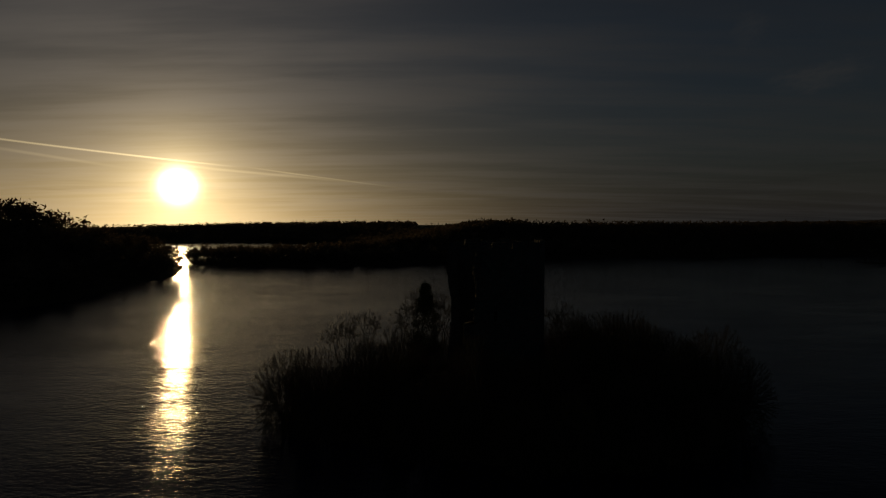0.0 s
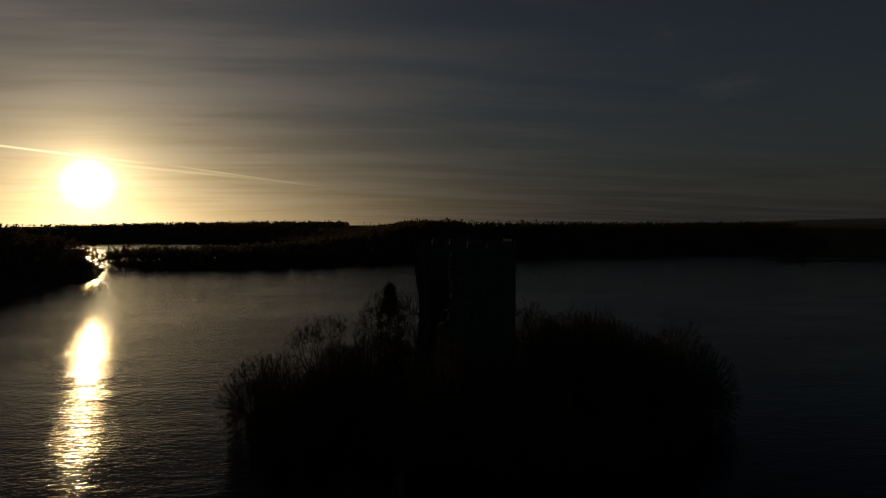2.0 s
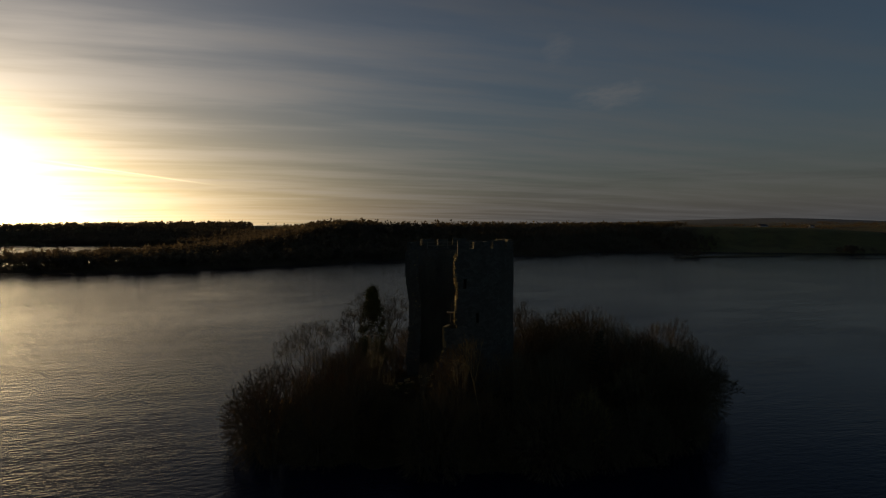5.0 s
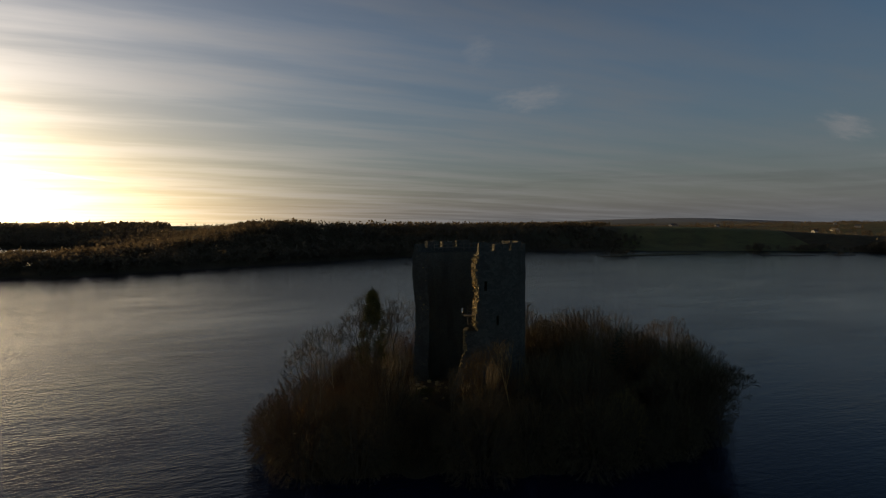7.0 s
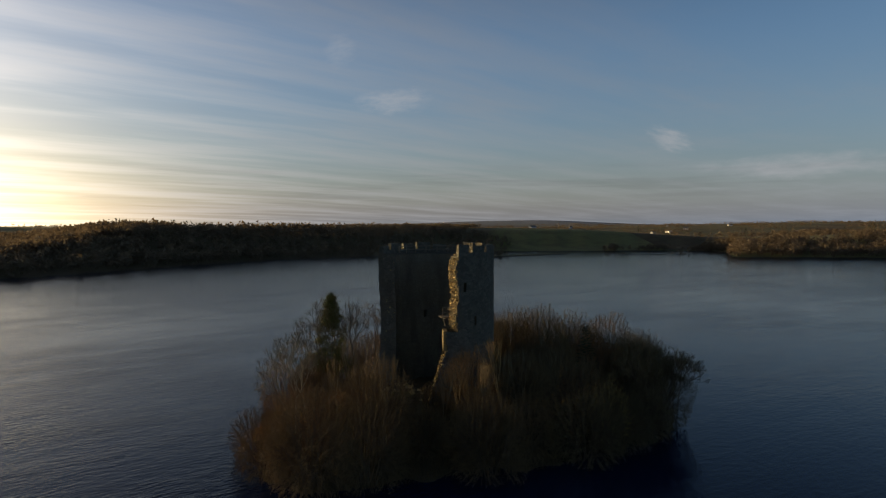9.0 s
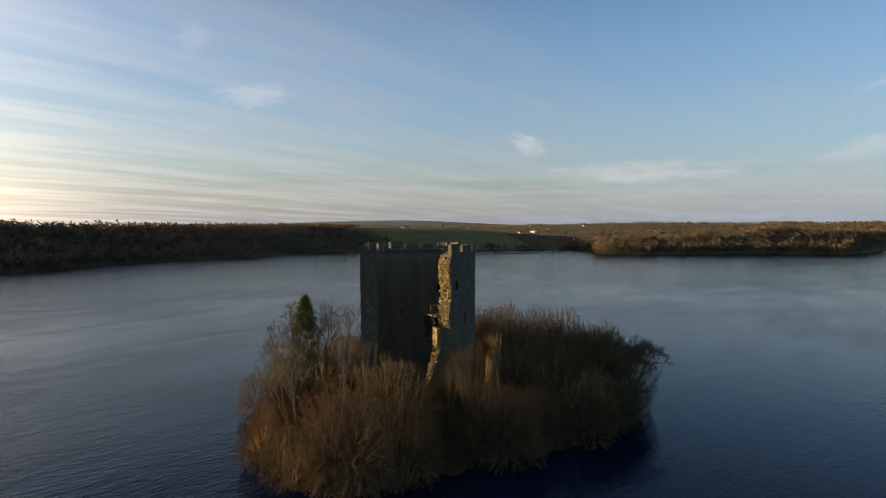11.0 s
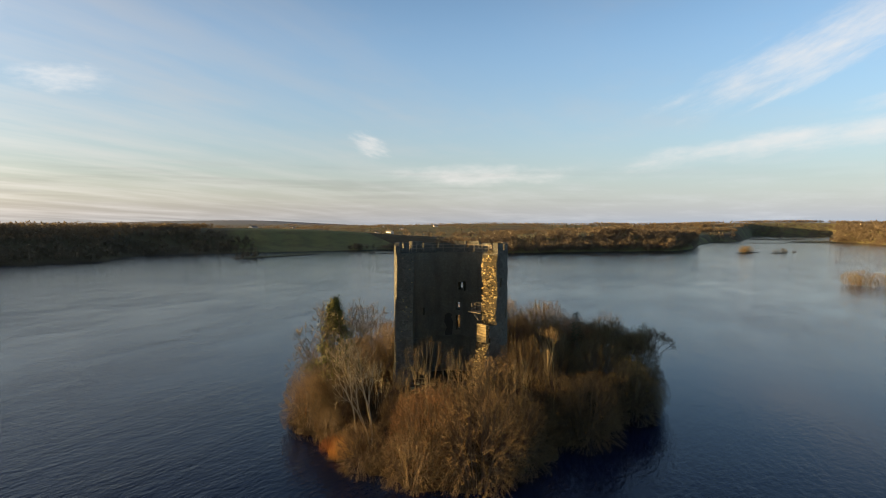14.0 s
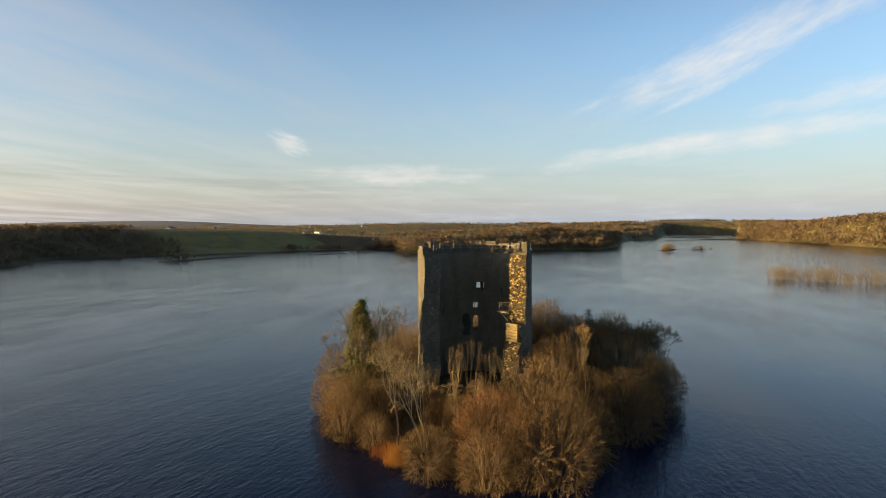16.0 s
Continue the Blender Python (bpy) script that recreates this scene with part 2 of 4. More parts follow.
def twig_material(name, a, c, per_object=True):
    m, g, b = material(name)
    p = place(g)
    rnd = g.add("ShaderNodeObjectInfo").outputs["Random"]
    isl = g.add("ShaderNodeNewGeometry").outputs["Random Per Island"]
    patch = g.noise(p, 0.35 if per_object else 0.035, 3)
    fac = g.math("ADD", g.math("MULTIPLY", rnd if per_object else g.span(patch, 0.3, 0.7), 0.55), g.math("MULTIPLY", isl, 0.45))
    col = g.mix(fac, a, c)
    g.feed(b.inputs["Base Color"], g.mix(g.span(patch, 0.4, 0.75, 0, 0.45), col, tuple(0.6 * v for v in a)))
    b.inputs["Roughness"].default_value, b.inputs["Specular IOR Level"].default_value = 0.85, 0.25
    relief(g, b, g.noise(p, 30, 3), 0.4, 0.01)
    if not per_object:  # light filters through far crowns
        thin = g.add("ShaderNodeBsdfTranslucent", {"Color": b.inputs["Base Color"].links[0].from_socket})
        both = g.add("ShaderNodeMixShader", {0: 0.35, 1: b.outputs[0], 2: thin.outputs[0]})
        g.feed(m.node_tree.nodes["Material Output"].inputs[0], both.outputs[0])
    return m


def plain_material(name, a, c, scale, rough=0.85, bump=0.02, metal=0.0):
    m, g, b = material(name)
    p = g.add("ShaderNodeTexCoord").outputs["Object"]
    n = g.noise(p, scale, 6, 0.65)
    g.feed(b.inputs["Base Color"], g.mix(n, a, c))
    b.inputs["Roughness"].default_value, b.inputs["Metallic"].default_value = rough, metal
    relief(g, b, g.noise(p, scale * 4, 4), 0.6, bump)
    return m


WATER, GROUND = water_material(), ground_material()
WALL_STONE = masonry_material("limestone_rubble_wall", (0.185, 0.172, 0.138), (0.105, 0.100, 0.084))
INNER_STONE = masonry_material("weathered_inner_wall", (0.215, 0.192, 0.140), (0.170, 0.152, 0.112), 1.4, (0.12, 0.11, 0.085), 0.035)
# coloured darker than the stones set on it, so their gaps read as shade
RUBBLE = masonry_material("wall_core_rubble", (0.125, 0.092, 0.042), (0.055, 0.042, 0.022), 1.7, (0.03, 0.025, 0.018), 0.22)
STONE = stone_material()
DRESSED = plain_material("dressed_limestone", (0.19, 0.145, 0.065), (0.29, 0.22, 0.10), 2.5, 0.9, 0.03)
TWIG_BROWN = twig_material("brown_twigs", (0.135, 0.090, 0.041), (0.245, 0.165, 0.074))
TWIG_RUSSET = twig_material("russet_twigs", (0.160, 0.085, 0.036), (0.270, 0.145, 0.060))
GOLD_TWIG = twig_material("golden_twigs", (0.24, 0.165, 0.055), (0.34, 0.235, 0.08))
GOLD_BARK = twig_material("golden_bark", (0.30, 0.21, 0.085), (0.42, 0.30, 0.13))
TWIG_GREY = twig_material("grey_twigs", (0.12, 0.092, 0.048), (0.22, 0.168, 0.082))
BARK = twig_material("dark_bark", (0.085, 0.060, 0.036), (0.145, 0.105, 0.062))
SAPLING_BARK = twig_material("sapling_bark", (0.15, 0.115, 0.065), (0.25, 0.20, 0.115))
PALE_BARK = twig_material("pale_bark", (0.34, 0.29, 0.18), (0.48, 0.41, 0.26))
IVY = twig_material("ivy_leaves", (0.065, 0.071, 0.018), (0.150, 0.143, 0.036))
FIR = twig_material("fir_needles", (0.018, 0.030, 0.014), (0.040, 0.055, 0.022))
REED = twig_material("dry_reed", (0.5, 0.32, 0.11), (0.7, 0.48, 0.19))
RED_REED = twig_material("red_reed", (0.32, 0.16, 0.065), (0.44, 0.24, 0.10))
WOOD_FAR = twig_material("far_wood", (0.118, 0.090, 0.058), (0.195, 0.148, 0.092), False)
TIMBER = plain_material("weathered_timber", (0.15, 0.12, 0.08), (0.25, 0.21, 0.15), 6)
STEEL = plain_material("galvanised_steel", (0.30, 0.31, 0.32), (0.45, 0.46, 0.47), 8, 0.5, 0.005, 0.7)
RENDER_WHITE = plain_material("white_render", (0.42, 0.40, 0.37), (0.52, 0.50, 0.47), 0.48)
SLATE = plain_material("slate_roof", (0.06, 0.065, 0.075), (0.12, 0.12, 0.13), 2.0)
PANE = plain_material("dark_pane", (0.02, 0.022, 0.025), (0.03, 0.032, 0.036), 1.0, 0.15, 0.0)


# ---- building helpers ----
def part(name, bm, mat, parent=None, label=""):
    """Links a bmesh, or (vertices, faces), as one mesh object under parent."""
    me = bpy.data.meshes.new(name)
    if isinstance(bm, tuple):
        me.from_pydata(bm[0], [], bm[1])
    else:
        bm.to_mesh(me)
        bm.free()
    me.materials.append(mat)
    ob = new(name, me)
    if parent:
        ob.parent = parent
    if label:
        tagged(ob, label)
    return ob


def box_into(bm, m, x, y, z, bevel=0.0):
    r = bmesh.ops.create_cube(bm, size=1, matrix=m @ Matrix.Diagonal((x, y, z, 1)))
    if bevel:
        edges = list({e for v in r["verts"] for e in v.link_edges})
        bmesh.ops.bevel(bm, geom=edges, offset=bevel, segments=1, affect="EDGES")


def thing(name, m, label, category, group="", kind=""):
    ob = new(name)
    ob.matrix_world = m
    ob.empty_display_size = 0.3
    return tagged(ob, label, category, group, kind)


def smooth(a, b, x):
    u = np.clip((x - a) / (b - a), 0, 1)
    return u * u * (3 - 2 * u)

# ---- the land: one sheet of ground with the lake bed in it, and the water on top ----
SHORE = np.array([  # bearing from the tower, distance to the lake shore
    (-180, 340), (-150, 290), (-120, 220), (-90, 175), (-75, 158), (-58, 156), (-50, 168), (-44, 190), (-35, 240), (-32.3, 290),
    (-32.0, 430), (-30.6, 430), (-30.2, 325), (-24.7, 296), (-18, 280), (-8, 290), (0, 308), (10, 345), (18.5, 388), (24.6, 400),
    (29, 412), (32.5, 488), (37, 505), (45, 500), (51, 515), (58, 545), (64, 566), (66, 545), (67, 440), (72, 455), (77, 485),
    (81, 512), (89, 552), (90.3, 604), (90.7, 990), (93.0, 1040), (93.4, 1900), (99.6, 1900), (100.6, 1110), (101.5, 1080), (107, 835), (113, 680), (120, 600), (135, 500), (160, 400), (180, 340)])
ISLE = np.array([(-180, 26.0), (-150, 24.5), (-135, 26.5), (-125, 31.0), (-114, 31.0), (-97, 29.5), (-88, 25.5), (-80, 24.5), (-72, 25.0), (-63, 25.5),
                 (-35, 23.0), (0, 22.5), (45, 25.0), (90, 34.0), (110, 35.0), (118, 34.0), (142, 32.5), (152, 31.0), (166, 28.0), (180, 26.0)])
HILLS = [  # x, y, height, half width along x, along y
    (-285, 195, 27, 90, 74), (-420, 60, 22, 170, 150), (800, -430, 27, 190, 200), (520, -600, 12, 260, 180), (490, 420, 15, 120, 110),
    (300, 640, 12, 190, 120), (60, 540, 12, 210, 110), (-20, 430, 7, 100, 80), (760, 150, 9, 190, 130), (640, 90, 6, 70, 60),
    (-520, 1150, 20, 420, 150), (120, 1000, 13, 400, 200), (900, 900, 12, 400, 300), (1500, 300, 13, 350, 350), (1700, -420, 28, 400, 260), (0, -620, 26, 500, 160),
    (2300, 2300, 30, 800, 600), (2300, 900, 34, 600, 600), (-300, 2400, 26, 1200, 500), (2350, -180, 26, 300, 330), (3150, 3020, 54, 520, 620), (1900, 3500, 38, 900, 500)]


def bearing(x, y):
    return np.degrees(np.arctan2(x, y))


def reach(x, y):
    """Metres inland from the lake shore; below zero on the lake."""
    az, r = bearing(x, y), np.hypot(x, y)
    rag = 3.5 * np.sin(az * 1.9) + 2.2 * np.sin(az * 4.3 + 1) + 1.3 * np.sin(az * 9.7 + 2)
    s = r - np.interp(az, SHORE[:, 0], SHORE[:, 1]) - rag * np.clip(r / 400, 0, 1)
    # the next lake, behind the narrows
    u, v = x + 300, y - 560
    a = radians(27)
    p, q = u * math.cos(a) + v * math.sin(a), -u * math.sin(a) + v * math.cos(a)
    s = np.minimum(s, (np.hypot(p / 190, q / 250) - 1) * 170)
    for x0, y0, x1, y1, wide in ((268, 300, 350, 300, 9), (383, 255, 415, 238, 4.5), (430, 232, 442, 226, 3), (551, -52, 578, -60, 6), (566, -80, 580, -90, 4), (1309, -95, 1303, -178, 16), (983, -70, 980, -117, 9), (1067, -152, 1062, -192, 22)):
        k = np.clip(((x - x0) * (x1 - x0) + (y - y0) * (y1 - y0)) / ((x1 - x0) ** 2 + (y1 - y0) ** 2), 0, 1)
        s = np.maximum(s, wide - np.hypot(x - x0 - k * (x1 - x0), y - y0 - k * (y1 - y0)))
    return s


def height(x, y):
    x, y = np.asarray(x, float), np.asarray(y, float)
    r, az = np.hypot(x, y), bearing(x, y)
    s = reach(x, y)
    h = 3.0 + 1.6 * np.sin(x / 130 + 1) * np.sin(y / 160) + 3 * np.sin(x / 410) * np.cos(y / 370 + 2) * smooth(500, 1200, r)
    for hx, hy, top, wx, wy in HILLS:
        h = h + top * np.exp(-0.5 * (((x - hx) / wx) ** 2 + ((y - hy) / wy) ** 2))
    land = 0.25 + 0.9 * smooth(0, 12, s) + np.maximum(h - 1, 0.2) * smooth(6, 110, s)
    z = np.where(s > 0, land, np.maximum(-2.5, 0.25 + 0.2 * s))
    rim = np.interp(az, ISLE[:, 0], ISLE[:, 1]) + 0.7 * np.sin(az * 0.21) - 3.9 + 0.5 * np.sin(az * 0.53 + 2)
    isle = np.where(r < rim, 0.15 + 2.9 * smooth(0, 17, rim - r), np.maximum(-2.5, 0.15 - 0.35 * (r - rim)))
    return np.where(r < 60, isle, z)


def ground_at(x, y):
    return float(height(x, y))


rings = np.concatenate([np.linspace(0.6, 40, 40), np.linspace(44, 140, 12), np.linspace(146, 720, 130), np.geomspace(730, 1420, 64), np.geomspace(1450, 4700, 40)])
STEPS = 600
angles = np.linspace(0, 2 * math.pi, STEPS, endpoint=False)
gx, gy = np.outer(rings, np.sin(angles)), np.outer(rings, np.cos(angles))
verts = np.stack([gx, gy, height(gx, gy)], 2).reshape(-1, 3)
i, j = np.meshgrid(np.arange(len(rings) - 1), np.arange(STEPS), indexing="ij")
k = (j + 1) % STEPS
quads = np.stack([i * STEPS + j, i * STEPS + k, (i + 1) * STEPS + k, (i + 1) * STEPS + j], 2).reshape(-1, 4)[:, ::-1]
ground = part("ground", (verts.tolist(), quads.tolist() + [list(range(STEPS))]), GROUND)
ground.data.shade_smooth()
tagged(ground, "rolling green fields and muddy lake shore", "ground", kind="structure")

bm = bmesh.new()
bmesh.ops.create_circle(bm, cap_ends=True, segments=64, radius=4690)
water = part("water", bm, WATER)
tagged(water, "dark rippled lake water reflecting the sky", "water", kind="structure")

# ---- the ruined tower ----
OUT, IN, WALK, CREST, FOOT = 7.75, 5.45, 20.6, 22.0, 2.2
LEFT = -40.0


def at(az, r, z):
    a = radians(az)
    return Vector((math.sin(a) * r, math.cos(a) * r, z))


def right_end(z):
    """Bearing of the outer face's broken end at height z, counted on past 180."""
    if z > 11.5:
        return 195.5 + 1.2 * math.sin(z * 1.1)
    if z > 9.2:
        return 205.5
    return 206 + (9.2 - z) * 2.6


def left_end(z):
    return LEFT - 6.0 * smooth(4, 20, z) + 2.2 * math.sin(z * 0.55 + 1.0) - 3.5 * smooth(8, 5, z)


OPENINGS = [  # bearing, middle height, width in degrees outside, inside, height outside, inside
    (80.6, 15.6, 6.6, 8.6, 0.80, 1.3), (87.3, 15.6, 3.0, 4.5, 0.75, 1.3), (75.5, 12.55, 4.6, 8.5, 0.75, 1.3), (76.5, 10.2, 6.5, 9.0, 1.8, 2.0),
    (188.0, 16.8, 2.4, 5.0, 0.95, 1.4), (176, 12.6, 2.4, 5.0, 0.9, 1.3), (120, 15.0, 2.4, 5, 0.9, 1.3), (20, 12.0, 2.4, 5, 0.9, 1.3)]
tower = thing("castle_tower", pose(0, 0, 0), "ruined round grey stone castle tower, one side fallen open", "castle tower")


def shell_rough(p, amount):
    n = noise.noise_vector(p * 0.9) * amount + noise.noise_vector(p * 3.1) * amount * 0.5
    return p + n


def wall_mesh():
    """The ring wall on a fine grid of bearing and height, broken at both ends, with openings through it."""
    da, dz = 1.3, 0.3
    a0, a1 = -54.0, 226.0
    na, nz = int((a1 - a0) / da), int((WALK - FOOT) / dz)
    solid = np.zeros((na, nz), bool)
    for a in range(na):
        az = a0 + (a + 0.5) * da
        for z in range(nz):
            h = FOOT + (z + 0.5) * dz
            jag = 1.1 * noise.noise(Vector((az * 0.02, h * 1.3, 3.0)))
            solid[a, z] = left_end(h) + jag < az < right_end(h) + jag
            for oa, oz, wo, wi, ho, hi in OPENINGS:
                if abs(az - oa) < wo / 2 + 0.3 and abs(h - oz) < ho / 2 + 0.1:
                    solid[a, z] = False
    verts, index = [], {}

    def corner(a, z, inner):
        key = (a, z, inner)
        if key not in index:
            az, h = a0 + a * da, FOOT + z * dz
            r = IN if inner else OUT + 0.25 * float(smooth(8, 2, h))
            if inner:
                az += 1.0 * float(smooth(150, 196, az)) * float(smooth(8, 12, h)) - 3.0 * float(smooth(-25, -42, az))
                for oa, oz, wo, wi, ho, hi in OPENINGS:
                    if abs(az - oa) < wi and abs(h - oz) < hi:
                        k = max(abs(az - oa) / wi, abs(h - oz) / hi)
                        az += (az - oa) * (wi / wo - 1) * (1 - k) * 0.7
                        h += (h - oz) * (hi / ho - 1) * (1 - k) * 0.7
            p = at(az, r, h)
            near_end = az < left_end(h) + 4 or az > right_end(h) - 4
            index[key] = len(verts)
            verts.append(shell_rough(p, 0.11 if near_end else 0.055))
        return index[key]

    outer, inner, core = [], [], []
    for a in range(na):
        for z in range(nz):
            if not solid[a, z]:
                continue
            o = [corner(a, z, 0), corner(a + 1, z, 0), corner(a + 1, z + 1, 0), corner(a, z + 1, 0)]
            n = [corner(a, z, 1), corner(a + 1, z, 1), corner(a + 1, z + 1, 1), corner(a, z + 1, 1)]
            outer.append(o[::-1])
            inner.append(n)
            for da_, dz_, e0, e1 in ((-1, 0, 0, 3), (1, 0, 2, 1), (0, -1, 1, 0), (0, 1, 3, 2)):
                aa, zz = a + da_, z + dz_
                if 0 <= aa < na and 0 <= zz < nz and solid[aa, zz]:
                    continue
                core.append([o[e0], o[e1], n[e1], n[e0]])
    return verts, outer, inner, core


verts, skin, lining, core = wall_mesh()
part("wall", (verts, skin), WALL_STONE, tower)
part("inner_face", (verts, lining), INNER_STONE, tower, "dark smooth weathered inner wall face")
bed = [[f for f in core if pick(math.degrees(math.atan2(*(sum((verts[v] for v in f), Vector()).xy))))] for pick in (lambda a: -90 < a < 5, lambda a: 5 <= a < 165, lambda a: a >= 165 or a <= -90)]
part("broken_end", (verts, bed[0]), WALL_STONE, tower, "grey broken end of the wall")
part("reveal", (verts, bed[1]), INNER_STONE, tower, "dark stone window reveals")
part("wall_core", (verts, bed[2]), RUBBLE, tower, "broken golden rubble core of the wall")


def arc_block(bm, az0, az1, r0, r1, z0, z1, rough=0.05, cuts=3, seed=0):
    """A curved block of masonry between two bearings, radii and heights, with an uneven top."""
    cols = []
    for c in range(cuts + 1):
        az = az0 + (az1 - az0) * c / cuts
        cols.append([bm.verts.new(shell_rough(at(az, r, z), rough)) for r, z in ((r0, z0), (r1, z0), (r1, z1), (r0, z1))])
    for c in range(cuts):
        a, b = cols[c], cols[c + 1]
        for e in range(4):
            bm.faces.new((a[e], a[(e + 1) % 4], b[(e + 1) % 4], b[e]))
    bm.faces.new(cols[0][::-1])
    bm.faces.new(cols[-1])


# wall walk, low parapet and merlons
rng = random.Random(5)
bm = bmesh.new()
arc_block(bm, LEFT - 3.5, 196, IN + 0.05, OUT - 0.05, WALK - 0.05, WALK + 0.06, 0.03, 90)
part("wall_walk", bm, WALL_STONE, tower, "flat stone walkway behind the parapet")
bm = bmesh.new()
arc_block(bm, LEFT - 4, 194.5, OUT - 0.62, OUT + 0.02, WALK - 0.1, WALK + 0.55, 0.06, 90)
part("parapet", bm, WALL_STONE, tower)
az = LEFT - 3.5
while az < 192:
    wide = rng.uniform(12.5, 16.5)
    end = min(az + wide, 194.5)
    bm = bmesh.new()
    arc_block(bm, az, end, OUT - 0.60, OUT, WALK + 0.45, CREST + rng.uniform(-0.22, 0.12) - (0.35 if az < -30 else 0), 0.09, 6)
    part("merlon", bm, WALL_STONE, tower)
    az = end + rng.uniform(3.6, 4.6)
# remains of the inner parapet on the broken end
for az0, az1, r0, r1, z1 in ((183, 187.0, IN + 0.3, IN + 1.0, WALK + 0.5), (189.5, 194.0, IN + 0.6, OUT - 0.7, WALK + 0.35)):
    bm = bmesh.new()
    arc_block(bm, az0, az1, r0, r1, WALK - 0.1, z1, 0.12, 3)
    part("coping", bm, RUBBLE, tower)
# the smooth jamb of an old doorway in the broken end
bm = bmesh.new()
for zz in range(6):
    az_in, az_out = 203.2, 205.9
    z0 = 9.25 + zz * 0.4
    p0, p1 = at(az_in + 1.5, IN + 0.05, z0), at(az_out + 0.6, OUT - 0.25, z0)
    mid, way = (p0 + p1) / 2, (p1 - p0)
    m = Matrix.Translation(mid + Vector((0, 0, 0.19))) @ pose(0, 0, 0, 0, 0, math.degrees(math.atan2(way.y, way.x)))
    box_into(bm, m, way.length, 0.5, 0.37, 0.025)
part("door_jamb", bm, DRESSED, tower, "squared pale jamb stones of a lost doorway")
# flat dark arch on the inner face: a niche's shade put into its colour
bm = bmesh.new()
for az_r, z_r, wide, tall in ((62, 9.6, 1.3, 2.6),):
    m = Matrix.Translation(at(az_r, IN + 0.03, z_r)) @ pose(0, 0, 0, 0, 0, -az_r)
    box_into(bm, m, wide, 0.12, tall)
    bmesh.ops.create_cone(bm, cap_ends=True, segments=20, radius1=wide / 2, radius2=wide / 2, depth=0.12, matrix=m @ pose(0, 0, tall / 2, 90, 0, 0))
part("blocked_doorway", bm, plain_material("niche_shade_stone", (0.03, 0.028, 0.024), (0.06, 0.055, 0.045), 3), tower, "dark arched slab coloured as the shade of a niche")
# inner ledges where floors once rested
for z_l in (8.0, 13.6, 19.3):
    bm = bmesh.new()
    arc_block(bm, LEFT + 3, 196, IN - 0.14, IN + 0.2, z_l, z_l + 0.22, 0.07, 80)
    part("floor_ledge", bm, INNER_STONE, tower)


def stone_mesh(seed):
    r = random.Random(seed)
    b = bmesh.new()
    bmesh.ops.create_cube(b, size=1)
    bmesh.ops.bevel(b, geom=list(b.edges), offset=0.16, segments=1, affect="EDGES")
    for v in b.verts:
        v.co += Vector((r.uniform(-0.1, 0.1), r.uniform(-0.1, 0.1), r.uniform(-0.1, 0.1)))
    me = bpy.data.meshes.new("stone")
    b.to_mesh(me)
    b.free()
    me.materials.append(STONE)
    return me


stones = [stone_mesh(s) for s in range(7)]
rng = random.Random(11)
for n in range(298):
    left = n >= 262
    z = rng.uniform(2.8, 20.4) if not left else rng.uniform(5, 20.5)
    k = rng.random()
    if left:
        az = left_end(z) + rng.uniform(-0.5, 0.8) + 1.0 - (1 - k) * 3
    else:
        if 9.2 < z < 11.6:
            z = rng.uniform(11.7, 20.4)
        az = right_end(z) - rng.uniform(-0.3, 0.9) + (1 - k) * 1.0 * float(smooth(8, 12, z))
    p = at(az, IN + 0.1 + k * (OUT - IN - 0.15), z)
    ob = new("stone", rng.choice(stones))
    ob.parent = tower
    s = rng.uniform(0.15, 0.32) if not left else rng.uniform(0.12, 0.24)
    ob.matrix_basis = Matrix.LocRotScale(p, Euler((rng.uniform(-0.4, 0.4), rng.uniform(-0.4, 0.4), rng.uniform(0, 3))), (s * rng.uniform(0.9, 1.7), s, s * rng.uniform(0.5, 0.85)))


# handrail of the wall walk
def rail(points, radius, sides=6):
    """A bar along points."""
    b = bmesh.new()
    last = None
    for n, p in enumerate(points):
        d = (points[min(n + 1, len(points) - 1)] - points[max(n - 1, 0)]).normalized()
        u = d.cross(Vector((0.3, 0.2, 1))).normalized()
        v = d.cross(u)
        ring = [b.verts.new(p + (u * math.cos(t) + v * math.sin(t)) * radius) for t in (2 * math.pi * e / sides for e in range(sides))]
        if last:
            for e in range(sides):
                b.faces.new((last[e], last[(e + 1) % sides], ring[(e + 1) % sides], ring[e]))
        else:
            b.faces.new(ring)
        last = ring
    b.faces.new(last[::-1])
    bmesh.ops.recalc_face_normals(b, faces=b.faces)
    return b


guard = thing("handrail", pose(0, 0, WALK), "weathered timber post and rail fence on the wall walk", "handrail")
R_RAIL = IN + 0.22
for h in (0.55, 1.0):
    part("rail", rail([at(a, R_RAIL, h) for a in range(-26, 183, 4)], 0.045), TIMBER, guard)
for a in range(-26, 183, 16):
    part("post", rail([at(a, R_RAIL, 0.05), at(a, R_RAIL, 1.12)], 0.06), TIMBER, guard)

stage = thing("timber_platform", pose(0, 0, 13.0), "small weathered timber platform bracketed to the inner wall", "platform")
bm = bmesh.new()
box_into(bm, Matrix.Translation(at(199, IN - 0.7, 0)) @ pose(0, 0, 0, 0, 0, -199), 1.7, 1.4, 0.12, 0.015)
part("deck", bm, TIMBER, stage)
for a in (194, 203):
    part("brace", rail([at(a, IN + 0.05, -1.1), at(a, IN - 1.25, -0.06)], 0.07), TIMBER, stage)
    part("post", rail([at(a, IN - 1.3, 0.0), at(a, IN - 1.3, 1.15)], 0.05), TIMBER, stage)
    part("beam", rail([at(a, IN + 0.3, -0.12), at(a, IN - 1.4, -0.12)], 0.08), TIMBER, stage)
for h in (0.4, 0.75, 1.1):
    part("rail", rail([at(193, IN + 0.05, h), at(193.5, IN - 1.3, h), at(203.5, IN - 1.3, h)], 0.035), TIMBER, stage)
